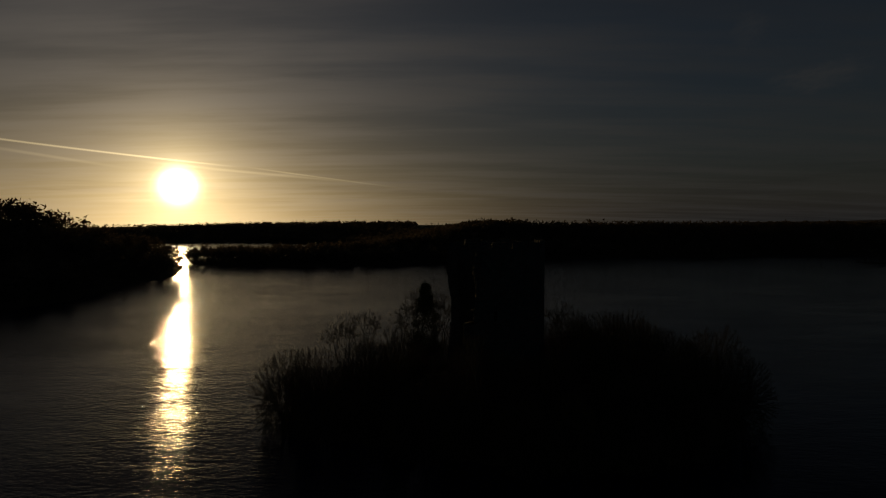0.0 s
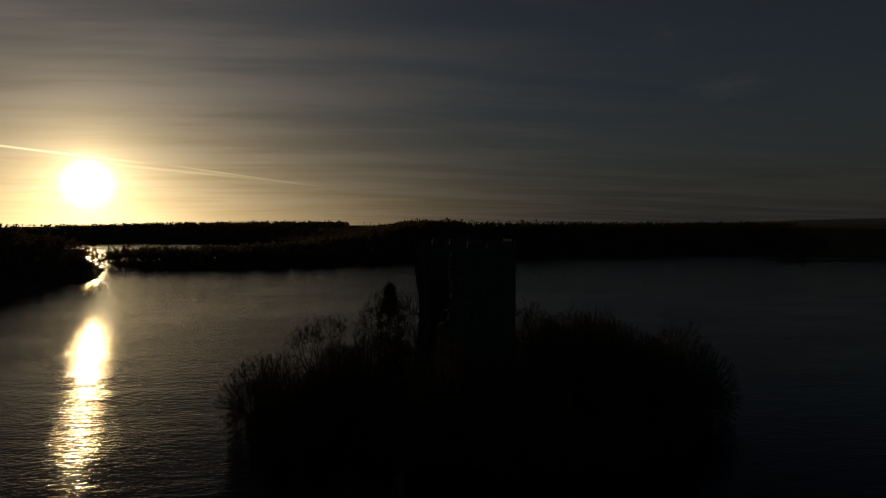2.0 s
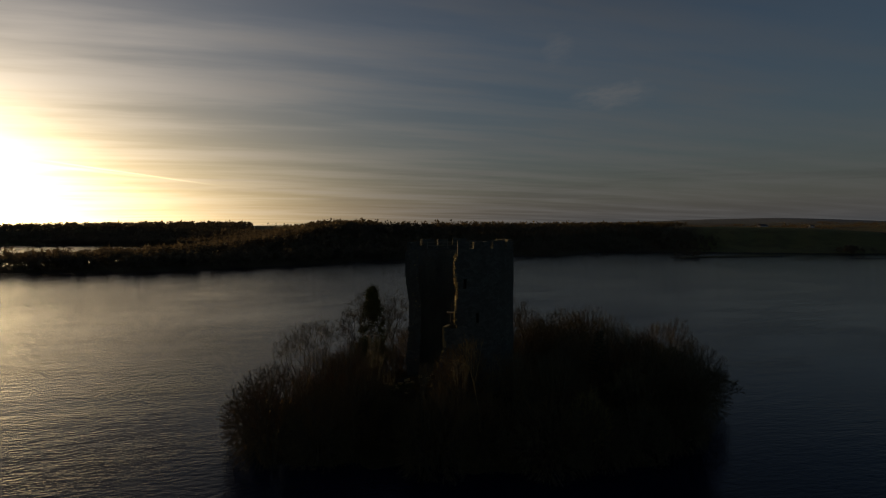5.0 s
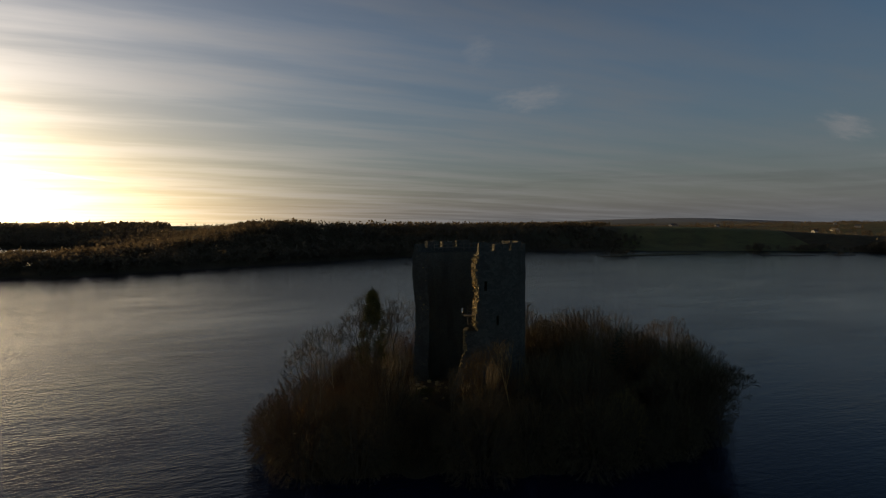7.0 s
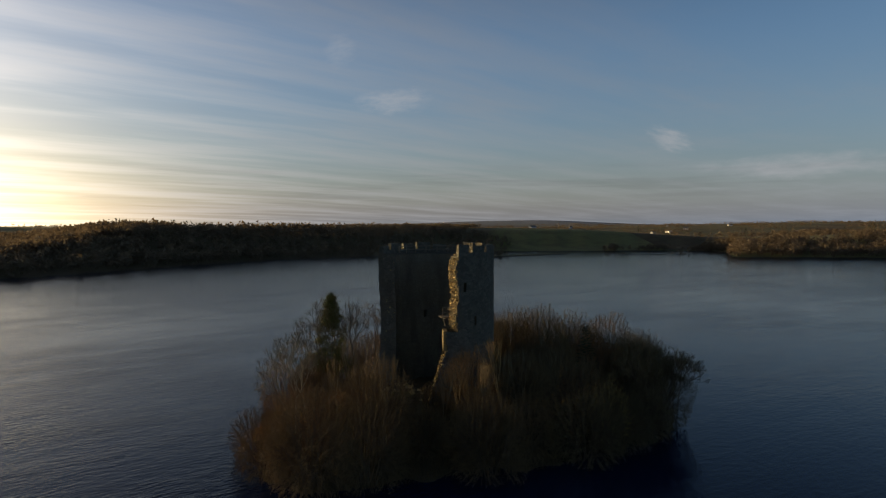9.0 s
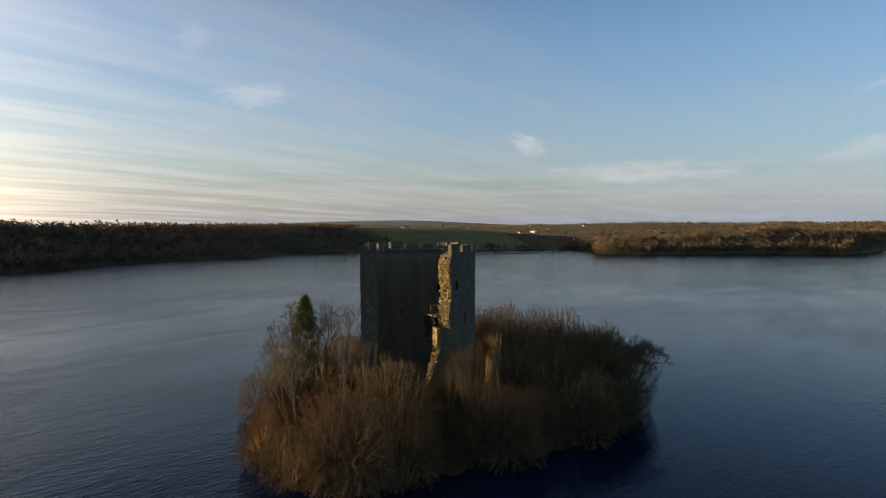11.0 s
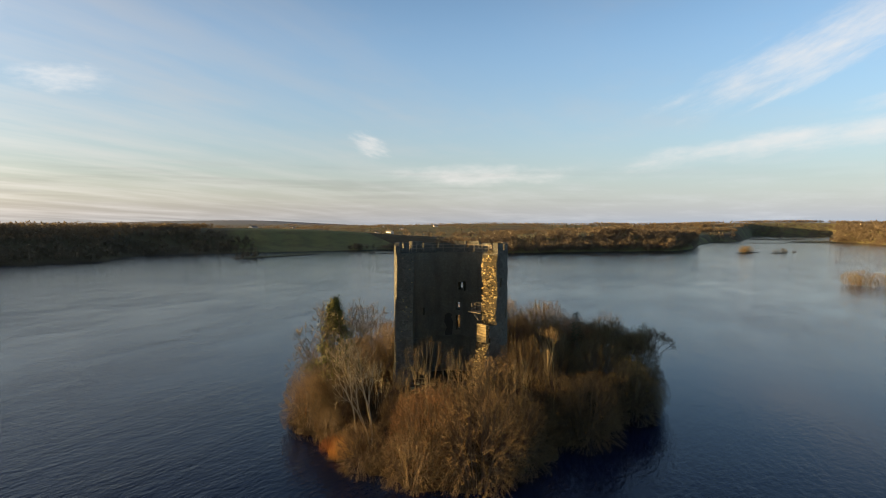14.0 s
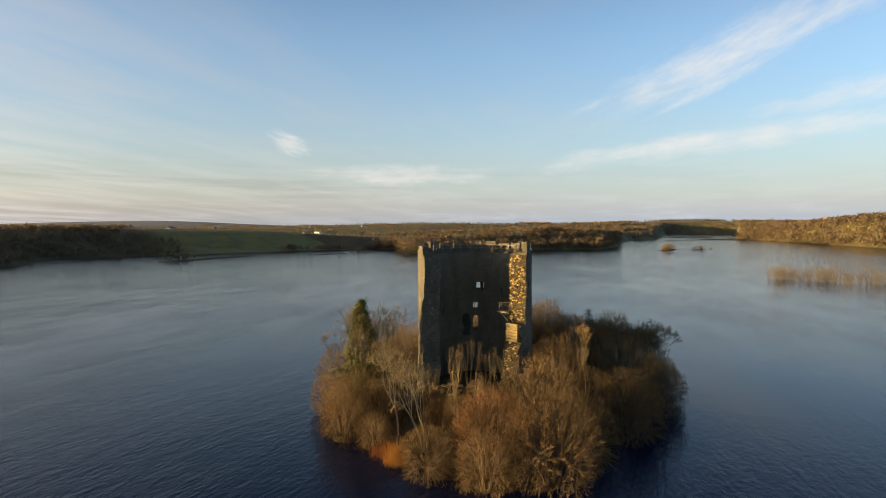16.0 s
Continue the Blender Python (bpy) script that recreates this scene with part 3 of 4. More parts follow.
bracket = thing("floor_beam", pose(0, 0, 0), "weathered beam stub under the wall walk", "beam")
for a in (176, 181, 186):
    part("beam_stub", rail([at(a, IN + 0.3, 19.1), at(a, IN - 0.9, 19.1)], 0.09), TIMBER, bracket)
part("plank", rail([at(174, IN - 0.7, 19.22), at(188, IN - 0.7, 19.22)], 0.06), TIMBER, bracket)
# fallen masonry at the foot of the opening
for n in range(26):
    a, r = rng.uniform(-150, -50), rng.uniform(3.0, 10.5)
    x, y = math.sin(radians(a)) * r, math.cos(radians(a)) * r
    s = rng.uniform(0.25, 0.6)
    ob = new("fallen_stone", rng.choice(stones))
    ob.matrix_world = Matrix.LocRotScale((x, y, ground_at(x, y) + s * 0.12), Euler((rng.uniform(-0.2, 0.2), rng.uniform(-0.2, 0.2), rng.uniform(0, 3))), (s * 1.4, s, s * 0.6))
    tagged(ob, "fallen grey wall stone lying in the scrub", "stone", "fallen stones")

# ---- trees and scrub of the island ----
class Twigs:
    """Collects tapered limbs (three-sided) and fine twigs (three-sided points)."""

    def __init__(self):
        self.v, self.f = [], []

    def limb(self, pts, r0, r1):
        base = None
        n = len(pts)
        for k, p in enumerate(pts):
            d = (pts[min(k + 1, n - 1)] - pts[max(k - 1, 0)]).normalized()
            u = d.orthogonal().normalized()
            w_ = d.cross(u)
            r = r0 + (r1 - r0) * k / (n - 1)
            s = len(self.v)
            for e in range(3):
                t = 2.0944 * e
                self.v.append(tuple(p + (u * math.cos(t) + w_ * math.sin(t)) * r))
            if base is not None:
                for e in range(3):
                    self.f.append((base + e, base + (e + 1) % 3, s + (e + 1) % 3, s + e))
            base = s

    def twig(self, p, q, r):
        d = (q - p).normalized()
        u = d.orthogonal().normalized()
        w_ = d.cross(u)
        s = len(self.v)
        for e in range(3):
            t = 2.0944 * e
            self.v.append(tuple(p + (u * math.cos(t) + w_ * math.sin(t)) * r))
        self.v.append(tuple(q))
        for e in range(3):
            self.f.append((s + e, s + (e + 1) % 3, s + 3))

    def leaf(self, p, n, size, r):
        u = n.orthogonal().normalized()
        w_ = n.cross(u)
        t = r.uniform(0, 6.28)
        a = (u * math.cos(t) + w_ * math.sin(t)) * size
        b = n.cross(a).normalized() * size * r.uniform(0.5, 0.8)
        s = len(self.v)
        mid = n * size * 0.25
        for q in (p - a, p + b + mid, p + a, p - b + mid):
            self.v.append(tuple(q))
        self.f.append((s, s + 1, s + 2))
        self.f.append((s, s + 2, s + 3))

    def mesh(self):
        return self.v, self.f


def wander(r, p, d, length, steps, bend, lift):
    pts = [p]
    for k in range(steps):
        d = (d + Vector((r.gauss(0, bend), r.gauss(0, bend), r.gauss(0, bend * 0.6) + lift))).normalized()
        p = p + d * (length / steps)
        pts.append(p)
    return pts


def twig_mesh(p, q, radius):
    """Fine twigs from the points p to the tips q: each a folded, pointed sliver. radius may be one number or one for each."""
    p, q = np.asarray(p, float), np.asarray(q, float)
    d = q - p
    d /= np.maximum(np.linalg.norm(d, axis=1, keepdims=True), 1e-6)
    side = np.where(np.abs(d[:, 2:]) < 0.8, [[0.0, 0.0, 1.0]], [[1.0, 0.0, 0.0]])
    u = np.cross(d, side)
    u /= np.linalg.norm(u, axis=1, keepdims=True)
    v = np.cross(d, u)
    k = np.broadcast_to(np.asarray(radius, float).reshape(-1, 1), (len(p), 1))
    verts = np.stack([p + u * k, p + (-0.5 * u + 0.87 * v) * k, p + (-0.5 * u - 0.87 * v) * k, q], 1).reshape(-1, 3)
    s = 4 * np.arange(len(p))
    faces = np.concatenate([np.stack([s, s + 1, s + 3], 1), np.stack([s + 1, s + 2, s + 3], 1)])
    return verts.tolist(), faces.tolist()


def brush(r, lines, count, long, thick, loose=0.65, lift=0.15):
    """Twigs that spring forward from along the outer part of the branches in lines."""
    a = np.array([[tuple(v) for v in (b[0], b[len(b) // 2], b[-1])] for b in lines])
    n = len(a) * count
    a = np.repeat(a, count, axis=0)
    u = r.uniform(0.3, 1.0, (n, 1))
    p = np.where(u < 0.5, a[:, 0] + (a[:, 1] - a[:, 0]) * u * 2, a[:, 1] + (a[:, 2] - a[:, 1]) * (u * 2 - 1))
    d = a[:, 2] - a[:, 0]
    d /= np.maximum(np.linalg.norm(d, axis=1, keepdims=True), 1e-6)
    e = d * 0.75 + r.normal(size=(n, 3)) * loose * 0.6 + np.array([0, 0, lift])
    e /= np.linalg.norm(e, axis=1, keepdims=True)
    return twig_mesh(p, p + e * long * r.uniform(0.45, 1.15, (n, 1)) * (1.25 - 0.5 * u), thick * r.uniform(0.7, 1.2, n))


def shrub_meshes(seed, tall, wide, stems, twigs, thick=0.010, branches=420, skirt=0.75):
    """A rounded many-stemmed bush: stems fan out from the base, branches reach an uneven dome, and fine twigs cover it."""
    r, rn = random.Random(seed), np.random.default_rng(seed)
    wood, lines = Twigs(), []
    mid = tall * 0.40
    fans = []
    for s in range(stems):
        a, el = s * 2.4 + r.uniform(-0.3, 0.3), math.asin(min(1, 0.05 + 0.95 * (s + 0.5) / stems))
        way = Vector((math.cos(a) * math.cos(el), math.sin(a) * math.cos(el), math.sin(el)))
        foot = Vector((math.cos(a), math.sin(a), 0)) * wide * r.uniform(0.05, 0.25) + Vector((0, 0, -0.15))
        end = Vector((way.x * wide * 0.62, way.y * wide * 0.62, mid * 0.7 + way.z * (tall - mid) * 0.75))
        pts = [foot] + [foot.lerp(end, k / 4) + Vector((r.gauss(0, 0.1), r.gauss(0, 0.1), 0.45 * math.sin(k / 4 * 3.14))) for k in range(1, 5)]
        wood.limb(pts, r.uniform(0.035, 0.075), 0.02)
        fans.append((way, pts))
    for b in range(branches):
        a = b * 2.39996 + r.uniform(-0.15, 0.15)
        up = 1 - (1 + skirt) * (b + 0.5) / branches
        flat = math.sqrt(max(0, 1 - up * up))
        way = Vector((math.cos(a) * flat, math.sin(a) * flat, up))
        lump = 1 + 0.20 * noise.noise(way * 1.7 + Vector((seed * 7.3, 0, 0))) + 0.10 * noise.noise(way * 4.1 + Vector((0, seed * 3.1, 0))) + r.uniform(-0.07, 0.03)
        high = tall - mid if up > 0 else mid * 1.7
        goal = Vector((way.x * wide * lump, way.y * wide * lump, max(0.25, mid + up * high * lump)))
        pts = max(fans, key=lambda f: f[0].dot(way) + r.uniform(-0.12, 0.12))[1]
        k = r.choice((1, 2, 2, 3))
        start = pts[k].lerp(pts[k + 1], r.random())
        bend = start.lerp(goal, 0.55) + Vector((r.gauss(0, 0.1), r.gauss(0, 0.1), 0.05 * (goal - start).length))
        wood.limb([start, bend, goal], 0.014, 0.006)
        lines.append((start.lerp(bend, 0.6), bend.lerp(goal, 0.35), goal))
    return wood.mesh(), brush(rn, lines, twigs, tall * 0.075, thick, 1.35, 0.0)


def tree_meshes(seed, tall, wide, trunk=0.15, boles=1, levels=6, spread=0.42, clear=0.25, twigs=9, thick=0.012, long=0.7):
    """A bare tree that forks again and again, from one trunk or several, up to a fan of fine twigs."""
    r, rn = random.Random(seed), np.random.default_rng(seed)
    limbs, tips = [], []

    def grow(p, d, length, rad, level):
        pts = wander(r, p, d, length, 3, 0.09, 0.03)
        limbs.append((pts, rad, rad * 0.72))
        if level == 0:
            tips.append(pts)
            return
        way = (pts[-1] - pts[-2]).normalized()
        u = way.orthogonal().normalized()
        v = way.cross(u)
        t = r.uniform(0, 6.283)
        n = 3 if r.random() < 0.3 else 2
        for k in range(n):
            ang = spread * (0.4 + 0.8 * (1 - level / levels)) * r.uniform(0.6, 1.35) * (0.55 if k == 0 else 1.0)
            t2 = t + 6.283 * k / n + r.uniform(-0.4, 0.4)
            side = u * math.cos(t2) + v * math.sin(t2)
            grow(pts[-1] if k < 2 else pts[2], (way * math.cos(ang) + side * math.sin(ang) + Vector((0, 0, 0.05))).normalized(), length * r.uniform(0.70, 0.92), rad * (0.70 if k == 0 else 0.56), level - 1)

    for b in range(boles):
        a = 6.283 * b / boles + r.uniform(-0.3, 0.3)
        lean = 0.0 if boles == 1 else r.uniform(0.12, 0.3)
        grow(Vector((math.cos(a) * 0.12 * (boles > 1), math.sin(a) * 0.12 * (boles > 1), -0.2)), Vector((math.cos(a) * lean, math.sin(a) * lean, 1)).normalized(), 1.0 + clear * 3.2, trunk, levels)
    ends = np.array([tuple(p[-1]) for p in tips])
    sx, sz = wide / np.percentile(np.hypot(ends[:, 0], ends[:, 1]), 78), (tall - 0.3 * long) / ends[:, 2].max()
    fit = lambda p: Vector((p.x * sx, p.y * sx, p.z * sz))
    wood = Twigs()
    for pts, r0, r1 in limbs:
        pts = [fit(p) for p in pts]
        wood.limb(pts if r0 > 0.02 else [pts[0], pts[-1]], max(r0, 0.019), max(r1, 0.012))
    return wood.mesh(), brush(rn, [[fit(p) for p in pts] for pts in tips], twigs, long, thick, 0.9, 0.08)


def planted(name, meshes, mats, names, label, category, group, m):
    ob = thing(name, m, label, category, group)
    for data, mat, nm in zip(meshes, mats, names):
        part(nm, data, mat, ob)
    return ob


def on_ground(x, y, turn=0.0, size=1.0, squash=1.0):
    return Matrix.LocRotScale((x, y, ground_at(x, y)), Euler((0, 0, turn)), (size, size, size * squash))


BROWN = "rounded leafless brown twiggy bush on the island bank"
GREY = "rounded leafless grey-brown alder bush on the island"
shrubs = []
for seed, tall, wide, stems, twigs, mats in ((1, 6.4, 3.3, 13, 21, (BARK, TWIG_BROWN)), (2, 7.0, 3.6, 14, 21, (BARK, TWIG_BROWN)), (3, 5.8, 3.3, 12, 21, (BARK, TWIG_RUSSET)),
                                             (4, 7.2, 3.5, 14, 21, (BARK, TWIG_GREY)), (5, 6.4, 3.7, 13, 21, (BARK, TWIG_GREY))):
    shrubs.append((shrub_meshes(seed, tall, wide, stems, twigs), mats, tall, wide))
SHRUB_DONE = {}


def shrub(kind, x, y, turn, size, squash=1.0):
    m = on_ground(x, y, turn, size, squash)
    if kind in SHRUB_DONE:
        ob = copy_thing(SHRUB_DONE[kind], m)
        ob.matrix_basis = m
        return ob
    meshes, mats, tall, wide = shrubs[kind]
    SHRUB_DONE[kind] = planted("shrub", meshes, mats, ("stem", "crown"), BROWN if kind < 3 else GREY, "shrub", "island scrub", m)
    return SHRUB_DONE[kind]


rng = random.Random(23)
spots = []
# the outer belt first, then the inside
for tries in range(6000):
    a = rng.uniform(-180, 180)
    rim = float(np.interp(a, ISLE[:, 0], ISLE[:, 1]))
    r = math.sqrt(rng.random()) * (rim - 3.2)
    x, y = math.sin(radians(a)) * r, math.cos(radians(a)) * r
    if r < 10.6 or math.hypot(x + 22.2, y - 3.2) < 3.6 or math.hypot(x + 20.5, y) < 3.4 or math.hypot(x + 25.0, y + 1.8) < 4.2 or (-130 < a < -60 and r < 12.5):
        continue
    gap = 4.7
    if all(math.hypot(x - p, y - q) > gap for p, q in spots):
        spots.append((x, y))
for x, y in spots[:135]:
    a, r = math.degrees(math.atan2(x, y)), math.hypot(x, y)
    rim = float(np.interp(a, ISLE[:, 0], ISLE[:, 1]))
    edge = float(smooth(1.0, 9.0, rim - r))
    east = float(smooth(-10, 15, x))
    size = 0.84 + 0.26 * edge + 0.14 * east * edge * float(smooth(-16, -6, y)) + rng.choice((-0.26, -0.12, 0, 0.1, 0.22))
    if a < -20 and a > -80 or x < -12 and y > -4:
        size *= 0.8
    if 60 < a < 132:
        size = max(size, 1.18 + rng.uniform(0, 0.26))
    if -168 < a < -92 and r > 18:
        size = max(size, 1.12 + rng.uniform(0, 0.26))
    if r < 16:
        size *= 0.8
    if -155 < a < -60 and r < 19:
        size *= 0.72
    kind = rng.choice((0, 1, 2, 0, 1, 3)) if (x < -3 or rng.random() < 0.3) else rng.choice((3, 4, 3, 4, 1))
    shrub(kind, x, y, rng.uniform(0, 6.28), size, rng.uniform(0.9, 1.2))

for x, y, size in ((-25.0, -1.8, 0.8), (-26.2, -8.0, 0.85), (-13.6, -6.2, 0.62), (-12.6, 1.4, 0.55), (-12.2, -10.8, 0.62), (-15.6, -2.2, 0.58), (-10.2, -13.2, 0.62), (-12.6, 10.8, 0.95), (-14.8, 7.6, 0.85), (-9.6, 16.6, 0.9)):
    shrub(0, x, y, x, size, 1.05)

# single bare trees
ASH = "bare pale-barked ash tree forking above the scrub"
for seed, x, y, top, wide, trunk, boles in ((31, -19.6, 0.5, 12.0, 3.4, 0.15, 2), (32, -16.6, 4.6, 12.0, 2.9, 0.13, 1)):
    g0 = ground_at(x, y)
    planted("tree", tree_meshes(seed, top - g0, wide, trunk, boles, 6, 0.85, 0.4, 9, 0.011, 0.6), (PALE_BARK, TWIG_GREY), ("trunk", "crown"), ASH, "tree", "bare trees", on_ground(x, y))
GREYTREE = "bare grey tree with a fine open crown"
for seed, x, y, top, wide, trunk in ((33, -6.2, 11.7, 14.6, 3.3, 0.15), (36, -3.0, 12.0, 13.6, 2.6, 0.12), (34, 11.7, 1.8, 14.0, 3.0, 0.13), (35, 14.0, -2.0, 12.6, 3.0, 0.12)):
    g0 = ground_at(x, y)
    planted("tree", tree_meshes(seed, top - g0, wide, trunk, 1, 6, 0.75, 0.45, 9, 0.011, 0.6), (SAPLING_BARK, TWIG_GREY), ("trunk", "crown"), GREYTREE, "tree", "bare trees", on_ground(x, y))

# upright saplings round the tower's foot
saps = [tree_meshes(41, 9.4, 1.5, 0.055, 3, 3, 0.42, 0.7, 5, 0.009, 0.7), tree_meshes(42, 9.0, 1.2, 0.05, 2, 4, 0.36, 0.7, 3, 0.009, 0.7), tree_meshes(43, 8.6, 1.7, 0.055, 3, 3, 0.5, 0.5, 5, 0.009, 0.7)]
firsts = {}
for n, (x, y, k) in enumerate(((-15.0, -11.7, 0.77), (-13.4, -10.4, 0.72), (-12.2, -7.2, 0.90), (-11.5, -2.4, 0.92), (-14.6, -7.6, 0.58), (-10.9, -9.3, 0.68), (-16.6, -9.0, 0.86), (-7.5, -12.0, 0.90), (-5.4, -12.6, 0.81), (-12.8, 4.0, 0.72), (-3.6, -14.4, 0.97), (2.5, -13.6, 1.03), (-17.8, -5.2, 0.81), (-16.2, -1.8, 0.68), (9.5, -12.5, 0.85), (-11.2, -5.0, 0.77), (-13.0, -1.2, 0.92), (-10.4, 2.6, 0.61), (-14.4, 2.2, 0.58), (-9.0, -3.6, 0.68), (-10.6, -0.4, 0.65), (0.5, -12.6, 0.85), (4.0, -12.0, 0.61), (7.2, -13.4, 0.85))):
    m = on_ground(x, y, rng.uniform(0, 6.28), k)
    kind = n % 3
    if kind not in firsts:
        firsts[kind] = planted("sapling", saps[kind], (SAPLING_BARK, TWIG_BROWN), ("trunk", "crown"), "slender leafless ash sapling with pale upright stems", "sapling", "saplings by the tower", m)
    else:
        copy_thing(firsts[kind], m).matrix_basis = m
# a stand of alders on the south-east bank
first = None
for x, y, k in ((13.5, -21.5, 1.14), (17.0, -23.0, 1.20), (19.0, -20.0, 1.05), (20.8, -22.0, 1.14), (18.5, -18.5, 1.20), (20.5, -16.5, 1.08)):
    m = on_ground(x, y, rng.uniform(0, 6.28), k)
    if first is None:
        first = planted("tree", tree_meshes(45, 8.6, 2.4, 0.09, 3, 6, 0.55, 0.4, 10, 0.013, 0.7), (BARK, TWIG_GREY), ("trunk", "crown"), "leafless dark alder with several stems on the bank", "tree", "alders", m)
    else:
        copy_thing(first, m).matrix_basis = m
# one pale tree with raised branches, and a yellow-twigged willow on the south bank
x, y = -1.6, -14.9
planted("tree", tree_meshes(51, 12.3 - ground_at(x, y), 2.3, 0.085, 1, 5, 0.7, 0.5, 6, 0.010, 0.7), (GOLD_BARK, TWIG_BROWN), ("trunk", "crown"), "pale golden leafless tree with upswept branches", "tree", "", on_ground(x, y))
x, y = 7.2, -22.6
planted("shrub", shrub_meshes(52, 7.2, 2.6, 9, 30, 0.012, 140, 0.2), (SAPLING_BARK, GOLD_TWIG), ("stem", "crown"), "yellow-twigged leafless willow bush on the bank", "shrub", "", on_ground(x, y))


def ivy_tree(x, y, top, wide):
    """A tree whose trunk and limbs are wrapped in ivy, with bare twigs standing out."""
    r = random.Random(61)
    g0 = ground_at(x, y)
    tall = top - g0
    wood, fine = tree_meshes(62, tall * 0.97, wide, 0.2, 3, 6, 0.85, 0.05, 12, 0.013, 0.8)
    ivy = Twigs()
    for n in range(210):
        u = r.random() ** 1.1
        rad = (0.2 + 2.7 * (1 - u) ** 0.75) * (0.4 + 0.6 * math.sqrt(r.random())) * (1.45 if n % 6 == 0 else 1.0)
        a = r.uniform(0, 6.283)
        mid = Vector((math.cos(a) * rad, math.sin(a) * rad, tall * (0.24 + 0.74 * u)))
        size = r.uniform(0.22, 0.5) * (1.1 - 0.5 * u)
        for k in range(62):
            off = Vector((r.gauss(0, 1), r.gauss(0, 1), r.gauss(0, 1.2))) * size
            nrm = (off.normalized() + Vector((math.cos(a) * 0.5, math.sin(a) * 0.5, 0.4))).normalized()
            ivy.leaf(mid + off, nrm, r.uniform(0.07, 0.15), r)
    ob = thing("ivy_tree", on_ground(x, y), "bare tree thickly wrapped in olive green ivy", "tree", "bare trees")
    part("trunk", wood, SAPLING_BARK, ob)
    part("crown", fine, TWIG_GREY, ob)
    part("ivy", ivy.mesh(), IVY, ob, "olive green ivy leaves")
    return ob


ivy_tree(-9.2, 12.8, 15.0, 4.5)


def fir_tree(x, y, top):
    r = random.Random(71)
    g0 = ground_at(x, y)
    tall = top - g0
    wood, needles = Twigs(), Twigs()
    wood.limb([Vector((0, 0, -0.1)), Vector((0.05, 0, tall * 0.5)), Vector((0, 0, tall))], 0.14, 0.02)
    for n in range(90):
        u = 0.3 + 0.7 * n / 90
        a = n * 2.4
        length = (1 - u) * 2.4 + 0.25
        p = Vector((0, 0, tall * u))
        d = Vector((math.cos(a), math.sin(a), 0.15))
        tip = p + d * length
        wood.limb([p, tip], 0.02, 0.008)
        for t in range(16):
            q = p.lerp(tip, r.uniform(0.15, 1))
            needles.twig(q, q + Vector((r.gauss(0, 0.18), r.gauss(0, 0.18), r.gauss(0.02, 0.1))) + d * 0.16, 0.03)
    ob = thing("fir_tree", on_ground(x, y), "small dark conifer rising above the scrub", "tree")
    part("trunk", wood.mesh(), BARK, ob)
    part("needles", needles.mesh(), FIR, ob)


fir_tree(13.4, -14.3, 11.6)


def reed_bed(x, y, wide, tall, mat, label, count, seed):
    r = random.Random(seed)
    t = Twigs()
    for n in range(count):
        a, k = r.uniform(0, 6.283), math.sqrt(r.random()) * wide
        px, py = math.cos(a) * k, math.sin(a) * k * 0.7
        p = Vector((px, py, min(0, ground_at(x + px, y + py) - max(ground_at(x, y), 0)) - 0.1))
        t.twig(p, p + Vector((r.gauss(0, 0.25), r.gauss(0, 0.25), tall * (1 - 0.5 * (k / wide) ** 2) * r.uniform(0.35, 1.1))), 0.02)
    m = Matrix.Translation((x, y, max(ground_at(x, y), 0.0)))
    ob = part("reeds", t.mesh(), mat)
    ob.matrix_world = m
    tagged(ob, label, "reeds", kind="stuff")


reed_bed(-22.4, 2.4, 1.9, 2.9, REED, "dry golden reeds at the water's edge", 900, 81)
reed_bed(-21.2, 4.6, 2.0, 2.1, RED_REED, "reddish dead reeds at the water's edge", 600, 82)
reed_bed(-7.0, -1.5, 2.5, 0.8, IVY, "rough green grass inside the ruin", 900, 83)


def undergrowth(seed, count):
    """Low dead bracken and bramble over the whole island floor."""
    r = random.Random(seed)
    t = Twigs()
    for n in range(count):
        a = r.uniform(-180, 180)
        rim = float(np.interp(a, ISLE[:, 0], ISLE[:, 1])) - 2.4
        k = math.sqrt(r.uniform(0.12, 1.0)) * rim
        x, y = math.sin(radians(a)) * k, math.cos(radians(a)) * k
        p = Vector((x, y, max(ground_at(x, y), -0.1) - 0.05))
        t.twig(p, p + Vector((r.gauss(0, 0.3), r.gauss(0, 0.3), r.uniform(0.3, 1.1))), 0.035)
    ob = part("undergrowth", t.mesh(), twig_material("dead_bracken", (0.07, 0.048, 0.022), (0.15, 0.10, 0.045)))
    tagged(ob, "low dead bracken and brambles on the island", "undergrowth", kind="stuff")


undergrowth(85, 15000)

